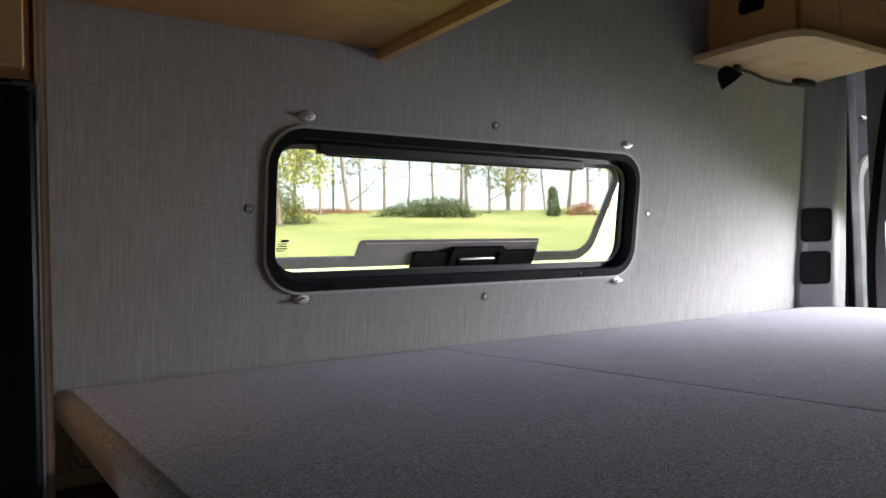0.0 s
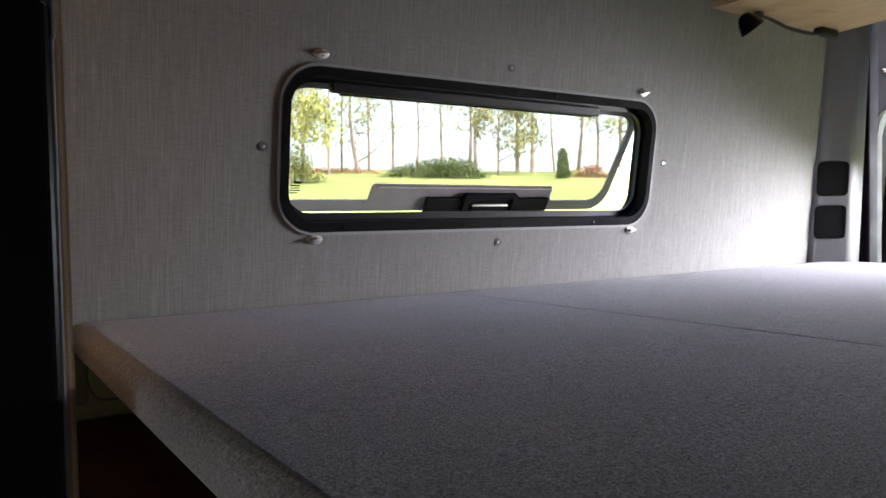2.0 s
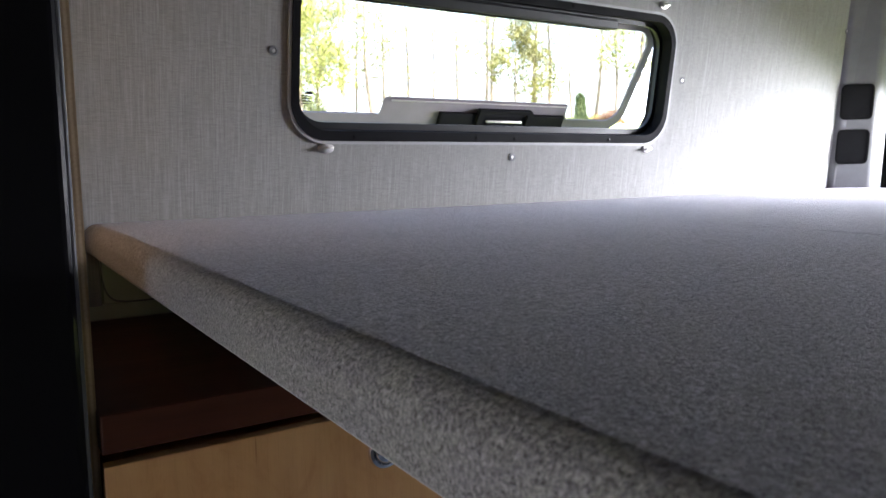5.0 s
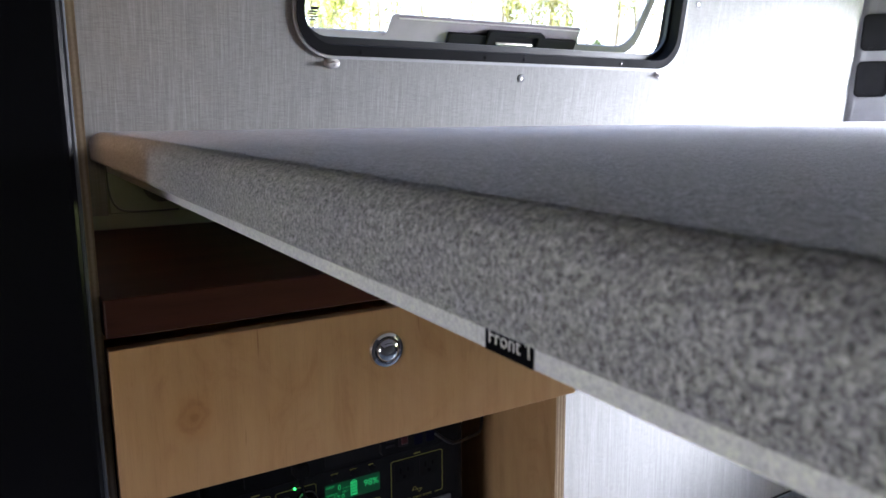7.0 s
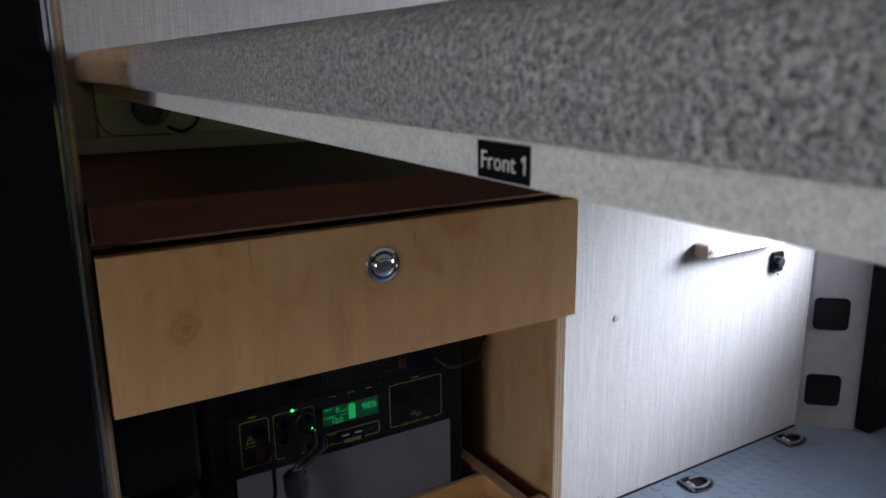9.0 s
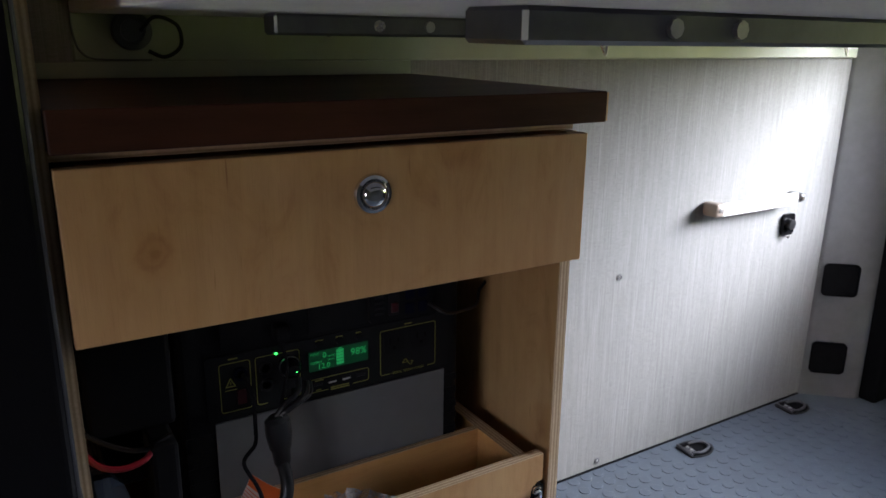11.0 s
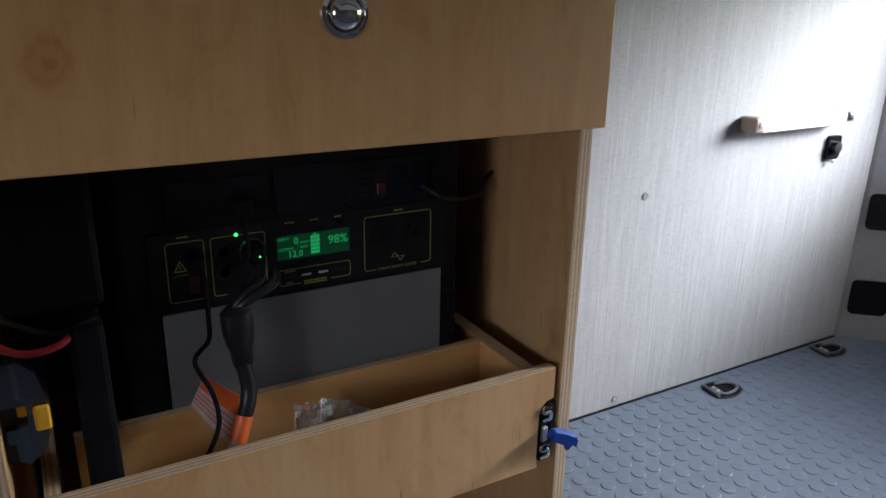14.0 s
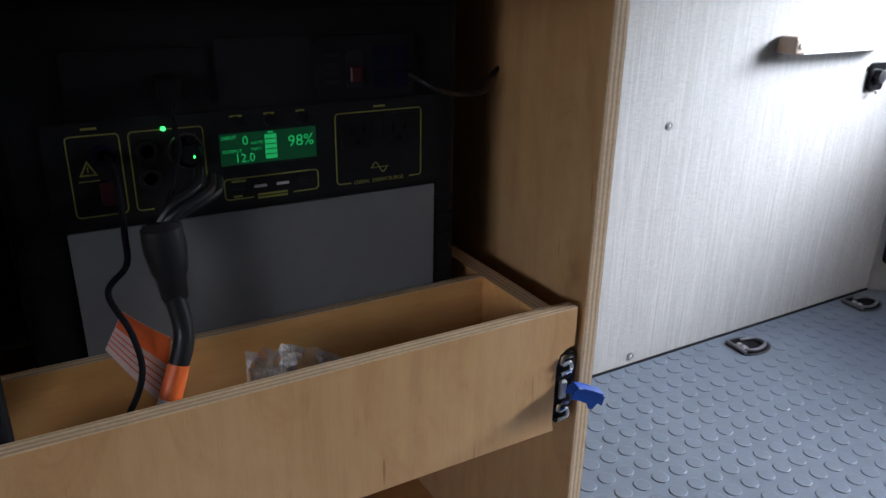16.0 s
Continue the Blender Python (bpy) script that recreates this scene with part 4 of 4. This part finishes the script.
thin = smooth(tagged(part("thin_cable", tube([(0.368, 1.040, 0.664), (0.370, 1.008, 0.650), (0.369, 1.0, 0.607), (0.367, 1.0, 0.583), (0.350, 0.995, 0.564), (0.361, 0.975, 0.535), (0.364, 0.968, 0.502), (0.350, 0.965, 0.470), (0.327, 0.965, 0.440), (0.31, 0.97, 0.372), (0.30, 0.97, 0.363)], 0.0027, 8), RUBBER), "thin black cable hanging into the tray", "cable"))


def bag():
    """Crumpled clear zip bag lying in the tray."""
    bm = bmesh.new()
    nx, nz = 26, 12
    vs = []
    for i in range(nx + 1):
        for j in range(nz + 1):
            u, w = i / nx, j / nz
            n = noise.noise(Vector((u * 5, w * 4, 1.3)))
            n2 = noise.noise(Vector((u * 11, w * 9, 4.1)))
            top_z = 0.492 - 0.062 * max(0, u - 0.25) - 0.004 * math.sin(9 * u)
            vs.append(bm.verts.new((0.451 + 0.125 * u, 0.975 + 0.018 * abs(n) + 0.016 * abs(n2) + 0.02 * (1 - w), 0.3615 + (top_z - 0.3615) * w + 0.004 * n2 * w)))
    for i in range(nx):
        for j in range(nz):
            a = i * (nz + 1) + j
            bm.faces.new((vs[a], vs[a + nz + 1], vs[a + nz + 2], vs[a + 1]))
    return bm


zb = thing("zip_bag", (0.52, 0.98, 0.361), "crumpled clear plastic zip bag in the tray", "plastic bag")
smooth(part("film", bag(), FILM, zb), 25)
smooth(part("contents", box(0.49, 0.60, 0.985, 1.015, 0.3615, 0.430, 0.015, 3), ALU, zb, "dark metal parts inside"))

# left end of the cabinet opening
chg = thing("charger_box", (0.24, 0.98, 0.361), "black charger module standing in the tray end", "charger")
part("body", box(0.178, 0.272, 0.975, 1.20, 0.652, 0.792, 0.006, 2), RUBBER, chg)
part("duct", box(0.236, 0.266, 0.944, 1.00, 0.3612, 0.645, 0.005, 2), RUBBER, chg)
part("foot", box(0.232, 0.270, 0.942, 1.00, 0.3612, 0.385, 0.004, 2), BLACK, chg)
brk = thing("breaker_cover", (0.172, 0.95, 0.53), "clear plastic terminal cover with a yellow clip on the panel", "terminal cover")
cov = [(0.176, 0.625), (0.194, 0.624), (0.205, 0.612), (0.211, 0.59), (0.212, 0.56), (0.205, 0.535), (0.190, 0.522), (0.182, 0.528), (0.182, 0.545), (0.176, 0.547), (0.176, 0.560), (0.194, 0.562), (0.194, 0.582), (0.174, 0.583), (0.174, 0.597), (0.178, 0.600)]
part("base", box(0.1705, 0.186, 0.955, 0.99, 0.52, 0.63, 0.002), BLACK, brk)
part("cover", prism(cov, 0.0, 0.012, pose(0, 0.955, 0, 90)), LENS, brk, "clear smoky cover")
part("clip", box(0.199, 0.2125, 0.938, 0.9425, 0.556, 0.581, 0.002), YELLOW, brk, "yellow clip")
part("arm", box(0.186, 0.206, 0.956, 0.972, 0.565, 0.575), YELLOW, brk)
smooth(tagged(part("red_wire", tube([(0.172, 0.96, 0.648), (0.185, 0.945, 0.638), (0.205, 0.94, 0.632), (0.228, 0.943, 0.634), (0.245, 0.955, 0.642)], 0.0035, 8), RED_WIRE), "short red battery wire", "wire"))
smooth(tagged(part("black_wire", tube([(0.172, 0.98, 0.665), (0.20, 0.965, 0.648), (0.23, 0.955, 0.640), (0.262, 0.96, 0.648)], 0.003, 8), BLACK), "short black battery wire", "wire"))

# ---- fridge tower ----
tower = thing("fridge_cabinet", (-0.2, 1.1, 0.0), "tall birch plywood tower round a black fridge", "cabinet")
tp = part("side_panel", box(0.1565, 0.1662, 0.9125, 1.32, 0.0, 2.03), BIRCH_UP, tower)
part("edge", box(0.1563, 0.1664, 0.910, 0.9124, 0.0, 2.03), EDGE_X, tp, "striped plywood edge")
part("upper_door", box(-0.45, 0.1465, 0.893, 0.910, 1.552, 2.02, 0.002), BIRCH_UP, tower)
part("upper_stile", box(-0.45, 0.1525, 0.911, 0.930, 1.545, 2.03), AMBER_SHADE_PLY, tower)
part("lower_panel", box(-0.45, 0.1525, 0.902, 0.918, 0.0, 0.598), BIRCH_UP, tower)
part("shelf", box(-0.45, 0.1525, 0.92, 1.40, 0.585, 0.600), BIRCH_LONG, tower)
fr = thing("fridge", (-0.15, 1.1, 0.60), "tall black compressor fridge with a glossy door", "fridge")
part("body", box(-0.43, 0.1575, 0.912, 1.38, 0.6005, 1.535, 0.004, 2), BLACK, fr)
dr = smooth(part("door", box(-0.43, 0.1535, 0.872, 0.908, 0.603, 1.533, 0.010, 4), GLOSS_BLACK, fr))
part("gasket", box(-0.425, 0.150, 0.908, 0.912, 0.61, 1.525), RUBBER, fr)
part("door_trim", box(0.142, 0.1550, 0.876, 0.888, 0.612, 1.525, 0.002, 2), ALU, dr, "dark metal door edge strip")
for z0, z1 in ((1.496, 1.536), (0.598, 0.645)):
    h = part("hinge", box(0.134, 0.1570, 0.876, 0.911, z0, z1, 0.003, 2), ALU, fr)
    for z in (z0 + 0.010, z1 - 0.010):
        smooth(part("rivet", lathe([(0.004, 0), (0.003, 0.002), (0, 0.0025)], pose(0.146, 0.876, z, 90), 10), STEEL, h))

for t in (tower, fr):
    t.location.x += 0.006

# ---- overhead cabinets ----
oh = thing("overhead_cabinet", (0.48, 1.15, 1.75), "amber-toned plywood overhead cabinet above the bed", "overhead cabinet")
part("bottom", box(0.172, 0.782, 0.945, 1.318, 1.765, 1.780), AMBER_SHADE_PLY, oh)
part("end_panel", prism([(0.93, 1.747), (1.333, 1.747), (1.292, 2.03), (0.93, 2.03)], 0.786, 0.803, Matrix(((0, 0, 1, 0), (1, 0, 0, 0), (0, 1, 0, 0), (0, 0, 0, 1)))), AMBER_SHADE_PLY, oh)
part("front", box(0.172, 0.781, 0.930, 0.944, 1.755, 2.03), AMBER_SHADE_PLY, oh)
part("light_strip", box(0.60, 0.775, 0.948, 0.962, 1.757, 1.7645), WHITE_PLASTIC, oh, "white light strip")
rc = thing("corner_cabinet", (2.05, 1.17, 1.856), "birch plywood corner cabinet hung over the bed end", "overhead cabinet")
base = [(2.225, 1.022), (2.272, 1.32), (1.722, 1.32)]
for i in range(9):
    w = radians(180 + 90 * i / 8)
    base.append((1.727 + 0.085 + 0.085 * math.cos(w), 1.022 + 0.085 + 0.085 * math.sin(w)))
bt = part("bottom", prism(base, 1.8572, 1.874), SHELF_PLY, rc, "rounded pale birch bottom board")
part("bottom_edge", prism([(x * 1.0 - 0.0012 if x < 2.2 else x, y - 0.0012 if y < 1.3 else y) for x, y in base], 1.8585, 1.8735), EDGE_Z, bt, "striped plywood edge")
# Sides and doors are birch with their shade put into a darker colour.
part("side", box(1.775, 1.790, 1.06, 1.30, 1.8742, 2.03), AMBER_SHADE_PLY, rc)
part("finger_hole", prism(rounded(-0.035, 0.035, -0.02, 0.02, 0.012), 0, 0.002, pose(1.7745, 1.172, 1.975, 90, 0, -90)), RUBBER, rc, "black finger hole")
part("door", box(1.791, 1.964, 1.052, 1.066, 1.879, 2.02, 0.002), AMBER_SHADE_PLY, rc)
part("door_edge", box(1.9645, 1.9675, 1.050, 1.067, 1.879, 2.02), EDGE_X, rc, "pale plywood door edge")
part("door", box(1.972, 2.215, 1.052, 1.066, 1.879, 2.02, 0.002), AMBER_SHADE_PLY, rc)
part("inside", box(1.791, 2.225, 1.067, 1.29, 1.8745, 2.028), AMBER_SHADE_PLY, rc)
lamp = thing("reading_lamp", (2.0, 1.28, 1.80), "black gooseneck reading lamp under the corner cabinet", "reading lamp")
smooth(part("base", box(2.145, 2.235, 1.262, 1.292, 1.836, 1.8570, 0.008, 3), BLACK, lamp))
smooth(part("gooseneck", tube([(2.16, 1.277, 1.842), (2.10, 1.275, 1.832), (2.00, 1.272, 1.832), (1.92, 1.27, 1.842), (1.862, 1.27, 1.846)], 0.0045, 8), BLACK, lamp))
smooth(part("bracket", box(1.842, 1.866, 1.262, 1.278, 1.838, 1.857, 0.003, 2), BLACK, lamp))
smooth(part("head", lathe([(0.004, 0.030), (0.014, 0.026), (0.024, 0.012), (0.031, -0.010), (0.033, -0.016), (0.030, -0.016), (0.022, 0.004), (0, 0.012)], pose(1.806, 1.266, 1.818, -18, -34, 0), 24), GLOSS_BLACK, lamp, "black cone lamp head"))

# ---- lower wall fittings ----
bar = thing("wall_bar", (1.9, 1.40, 0.65), "white cloth-wrapped bar between two small wall blocks", "wall bar")
part("strip", box(1.722, 2.035, 1.378, 1.390, 0.648, 0.682, 0.003, 2), WHITE_PLASTIC, bar)
for x, w, h in ((1.704, 0.016, 0.0175), (2.050, 0.011, 0.012)):
    smooth(part("block", box(x - w, x + w, 1.374, 1.4198, 0.667 - h, 0.667 + h, 0.006, 3), BLOCK_BROWN if w > 0.012 else ALU, bar))
    smooth(part("screw", lathe([(0.007, 0), (0.006, 0.003), (0, 0.004)], pose(x, 1.374, 0.667, 90), 12), STEEL, bar))
ws = thing("wall_socket", (2.04, 1.41, 0.56), "small black socket on the lower wall", "socket")
smooth(part("plate", prism(rounded(2.031, 2.081, 0.551, 0.613, 0.010, 4), 0, 0.010, pose(0, 1.4198, 0, 90)), GLOSS_BLACK, ws))
smooth(part("cap", lathe([(0.016, 0.010), (0.015, 0.022), (0, 0.024)], pose(2.056, 1.4198, 0.583, 90), 18), BLACK, ws))
smooth(part("stem", box(2.051, 2.059, 1.402, 1.4095, 0.542, 0.550, 0.001), STEEL, ws))


def floor_anchor(x, y, turn):
    a = thing("floor_anchor", (x, y, 0.0), "recessed black oval floor anchor with a steel ring", "floor anchor", "floor anchors")
    m = pose(x, y, 0.0, 0, 0, turn)
    ov = lambda s, n=28: [(max(0.060 * s * math.cos(2 * math.pi * k / n), -0.040 * s), 0.040 * s * math.sin(2 * math.pi * k / n)) for k in range(n)]
    part("dish", prism(ov(0.92), 0.0003, 0.0012, m), RUBBER, a)
    smooth(part("rim", ring(ov(1.0), ov(0.90), 0.0002, 0.003, m), BLACK, a))
    smooth(part("ring", tube([m @ Vector(p) for p in ((-0.026, -0.020, 0.006), (0.0, -0.028, 0.007), (0.034, -0.018, 0.008), (0.044, 0.0, 0.008), (0.034, 0.018, 0.007), (0.0, 0.024, 0.006))], 0.0036, 8), ALU, a))
    smooth(part("hinge_bar", tube([m @ Vector(p) for p in ((-0.034, -0.030, 0.006), (-0.034, 0.030, 0.006))], 0.0042, 8), ALU, a))
    part("clamp_plate", box(-0.028, -0.008, -0.014, 0.014, 0.0014, 0.0065, 0.002, 2, m=m), ALU, a)
    for v in (-0.008, 0.008):
        smooth(part("screw", lathe([(0.0045, 0.0065), (0.004, 0.009), (0, 0.0095)], m @ pose(-0.018, v, 0), 10), STEEL, a))


floor_anchor(1.679, 1.352, -6)
floor_anchor(2.135, 1.366, -6)

structure("trim_floor_joint", box(0.805, 2.24, 1.4145, 1.4198, 0.0, 0.003), RUBBER, "dark joint between the rubber floor and the wall", "trim")

# raised studs of the rubber floor: single pieces beside the cabinet, the farther ones joined
PITCH, SIDES = 0.0415, 14


def stud_mesh(centres):
    verts, faces = [], []
    for x, y in centres:
        o = len(verts)
        for r, z in ((0.0152, 0.0), (0.0148, 0.0011), (0.0138, 0.0016)):
            verts += [(x + r * math.cos(2 * math.pi * k / SIDES), y + r * math.sin(2 * math.pi * k / SIDES), z) for k in range(SIDES)]
        for q in range(2):
            faces += [(o + q * SIDES + k, o + q * SIDES + (k + 1) % SIDES, o + (q + 1) * SIDES + (k + 1) % SIDES, o + (q + 1) * SIDES + k) for k in range(SIDES)]
        faces.append(tuple(o + 2 * SIDES + k for k in range(SIDES)))
    me = bpy.data.meshes.new("stud")
    me.from_pydata(verts, [], faces)
    me.materials.append(FLOOR_RUBBER)
    return me


near_studs, far_studs = [], []
for i in range(int((2.42 - 0.815) / PITCH)):
    for j in range(int((1.41 + 0.30) / PITCH)):
        x, y = 0.828 + i * PITCH, 1.398 - j * PITCH
        if (x > 2.2 and y > 1.40 - (x - 2.2) * 0.85 - 0.04) or y > 1.4:
            continue
        if any((x - ax) ** 2 / 0.075 ** 2 + (y - ay) ** 2 / 0.054 ** 2 < 1 for ax, ay in ((1.679, 1.352), (2.135, 1.366))):
            continue
        (near_studs if x < 1.56 and y > 0.72 else far_studs).append((x, y))
tagged(new("floor_studs", stud_mesh(far_studs)), "low round studs moulded on the rubber floor", "floor studs", "", "stuff")
one_stud = stud_mesh([(0.0, 0.0)])
for x, y in near_studs:
    stud = new("stud", one_stud)
    stud.parent = floor_sheet
    stud.location = (x, y, 0.0)

# ---- outside ----
def ground_z(x, y):
    """Lawn that climbs away from the window to a crest, then falls off."""
    s = 0.0356 * x + 0.1029 * y
    r = math.hypot(x, y)
    if r > 60:
        s = s * 60 / r - 0.03 * (r - 60)
    return -0.75 + s


def ground_mesh():
    bm = bmesh.new()
    rings_ = [0, 4, 10, 18, 28, 38, 46, 52, 57, 60, 64, 70, 85, 120, 200, 400, 900]
    n = 48
    rows = []
    for r in rings_:
        row = []
        for k in range(n if r else 1):
            x, y = r * math.cos(2 * math.pi * k / n), r * math.sin(2 * math.pi * k / n)
            row.append(bm.verts.new((x, y, ground_z(x, y) + 0.10 * noise.noise(Vector((x * 0.1, y * 0.1, 0))))))
        rows.append(row)
    for p, q in zip(rows, rows[1:]):
        for i in range(n):
            j = (i + 1) % n
            bm.faces.new(list(dict.fromkeys((p[i % len(p)], q[i], q[j], p[j % len(p)]))))
    return bm


smooth(structure("ground", ground_mesh(), LAWN, "bright green mown lawn rising to the trees", "lawn"))


def leaves(blobs, count, size, seed):
    """Many small leaf clumps scattered in loose blobs."""
    rng = random.Random(seed)
    bm = bmesh.new()
    for c, r in blobs:
        for _ in range(int(count * r[0] * r[2] / (1.0 * len(blobs)) + 8)):
            d = Vector((rng.gauss(0, 1), rng.gauss(0, 1), rng.gauss(0, 1))).normalized() * (rng.random() ** 0.5)
            p = Vector(c) + Vector((d.x * r[0], d.y * r[1], d.z * r[2]))
            m = Matrix.Translation(p) @ Euler((rng.random() * 6, rng.random() * 6, rng.random() * 6)).to_matrix().to_4x4()
            s = size * (0.5 + rng.random())
            q = [bm.verts.new(m @ Vector(v)) for v in ((-s, 0, 0), (-s * 0.2, -s * 0.5, 0.1 * s), (s, 0, 0), (0.1 * s, s * 0.5, 0.1 * s))]
            bm.faces.new(q)
    return bm


def tree(x, y, height, spread, leafmat, density, label, seed, low=0.35):
    rng = random.Random(seed)
    z = ground_z(x, y) - 0.1
    t = thing("tree", (x, y, z), label, "tree", "trees beyond the lawn")
    r = 0.10 + 0.09 * rng.random()
    bend = [rng.uniform(-0.4, 0.4) for _ in range(4)]
    trunk = [(x, y, z), (x + bend[0], y + bend[1], z + height * 0.4), (x + bend[2], y + bend[3], z + height)]
    bm = tube(trunk, r, 7, r1=r * 0.2, per=4)
    blobs = []
    for k in range(12):
        f = low + (0.95 - low) * k / 12 + rng.uniform(-0.03, 0.03)
        a = rng.random() * 6.28
        ln = spread * (1.15 - f) * rng.uniform(0.7, 1.3)
        p0 = Vector((x + bend[0] * f, y + bend[1] * f, z + height * f))
        p1 = p0 + Vector((math.cos(a) * ln, math.sin(a) * ln, ln * rng.uniform(0.3, 0.9)))
        mid = p0.lerp(p1, 0.5) + Vector((0, 0, -0.1 * ln))
        tube([p0, mid, p1], r * 0.42 * (1.1 - f), 5, bm, r * 0.08, 3)
        for q in range(2):
            pp = p0.lerp(p1, 0.55 + 0.45 * q) + Vector((rng.uniform(-0.5, 0.5), rng.uniform(-0.5, 0.5), rng.uniform(-0.3, 0.6)))
            blobs.append((pp, (rng.uniform(0.6, 1.3), rng.uniform(0.6, 1.3), rng.uniform(0.5, 1.0))))
    smooth(part("trunk", bm, BARK, t))
    part("crown", leaves(blobs, density * 9 + 120, 0.10, seed), leafmat, t)
    return t


def along(px_dir, dist):
    d = Vector((px_dir[0], px_dir[1])).normalized()
    return 0.07 + d.x * dist, 0.10 + d.y * dist


def toward(u, dist):
    """u runs from 0 at the window's near edge of the view to 1 at its far edge."""
    a = radians(67.8 - 24.5 * u)
    return along((math.cos(a), math.sin(a)), dist)


SPRING, BARE, PINE = "tall tree with sparse pale spring leaves", "slender tree almost bare in early spring", "dark olive evergreen tree"
for k, (u, dist, h, sp, mat, dens, lab) in enumerate((
        (0.00, 38, 8.0, 2.6, LEAF_SPRING, 520, SPRING), (0.045, 41, 9.0, 2.6, LEAF_SPRING, 420, SPRING), (0.125, 50, 13, 2.6, LEAF_SPRING, 130, SPRING),
        (0.165, 55, 14, 2.2, LEAF_SPRING, 60, BARE), (0.215, 53, 12, 2.0, LEAF_OLIVE, 60, BARE), (0.25, 56, 14, 2.4, LEAF_SPRING, 80, BARE),
        (0.325, 57, 14, 2.0, LEAF_SPRING, 40, BARE), (0.40, 56, 13, 2.2, LEAF_SPRING, 60, BARE), (0.565, 54, 14, 2.4, LEAF_SPRING, 120, SPRING),
        (0.585, 57, 13, 2.2, LEAF_SPRING, 80, BARE), (0.655, 52, 9.5, 2.5, LEAF_OLIVE, 620, PINE), (0.715, 57, 13, 2.2, LEAF_SPRING, 70, BARE),
        (0.76, 56, 14, 2.4, LEAF_SPRING, 70, BARE), (0.90, 54, 13, 2.6, LEAF_SPRING, 120, SPRING), (0.96, 50, 11, 2.6, LEAF_SPRING, 260, SPRING),
        (1.03, 50, 12, 2.8, LEAF_SPRING, 260, SPRING), (0.48, 62, 14, 2.2, LEAF_SPRING, 50, BARE), (0.83, 61, 14, 2.2, LEAF_SPRING, 50, BARE))):
    tree(*toward(u, dist), h * 0.78, sp, mat, dens, lab, 11 + k, 0.26 if mat is not LEAF_OLIVE else 0.12)


def shrub(u, dist, w, h, mat, label, seed, count=900, clumps=9):
    rng = random.Random(seed)
    x, y = toward(u, dist)
    z = ground_z(x, y) - 0.05
    t = thing("shrub", (x, y, z), label, "shrub", "shrubs on the lawn")
    a = radians(67.8 - 24.5 * u) - math.pi / 2
    blobs = []
    for k in range(clumps):
        o = (k / (clumps - 1) - 0.5) * w
        f = math.sqrt(max(0.08, 1 - (2 * o / w) ** 2))
        if clumps < 4:
            blobs.append(((x, y, z + h * (0.2 + 0.3 * k)), (w * (0.52 - 0.09 * k), w * (0.52 - 0.09 * k), h * 0.26)))
            continue
        blobs.append(((x + o * math.cos(a), y + o * math.sin(a), z + h * f * 0.48), (w / clumps * 1.1, 0.8, h * f * 0.55 * rng.uniform(0.85, 1.1))))
    part("stems", tube([(x, y, z), (x + 0.1, y, z + h * 0.5)], 0.06, 6, per=2), BARK, t)
    part("foliage", leaves(blobs, count * 5, 0.065, seed), mat, t)


shrub(0.415, 46, 4.4, 1.15, LEAF_DARK, "low spreading dark green juniper mound", 71, 2600)
shrub(0.50, 45, 3.8, 1.45, LEAF_DARK, "rounded dark green juniper mound", 72, 3200)
shrub(0.855, 47, 0.95, 1.9, LEAF_DARK, "small clipped dark evergreen cone", 73, 3400, 3)
shrub(0.94, 49, 1.6, 1.0, LEAF_RED, "low russet shrub by the trees", 74, 1500, 5)
shrub(0.12, 52, 7.0, 0.5, LEAF_RED, "long low russet hedge", 75, 2200, 15)
shrub(0.02, 40, 2.2, 2.2, LEAF_SPRING, "pale green spring shrub", 76, 1400, 5)
shrub(0.88, 50, 1.8, 0.6, LEAF_SPRING, "low pale green shrub", 77, 1400, 5)
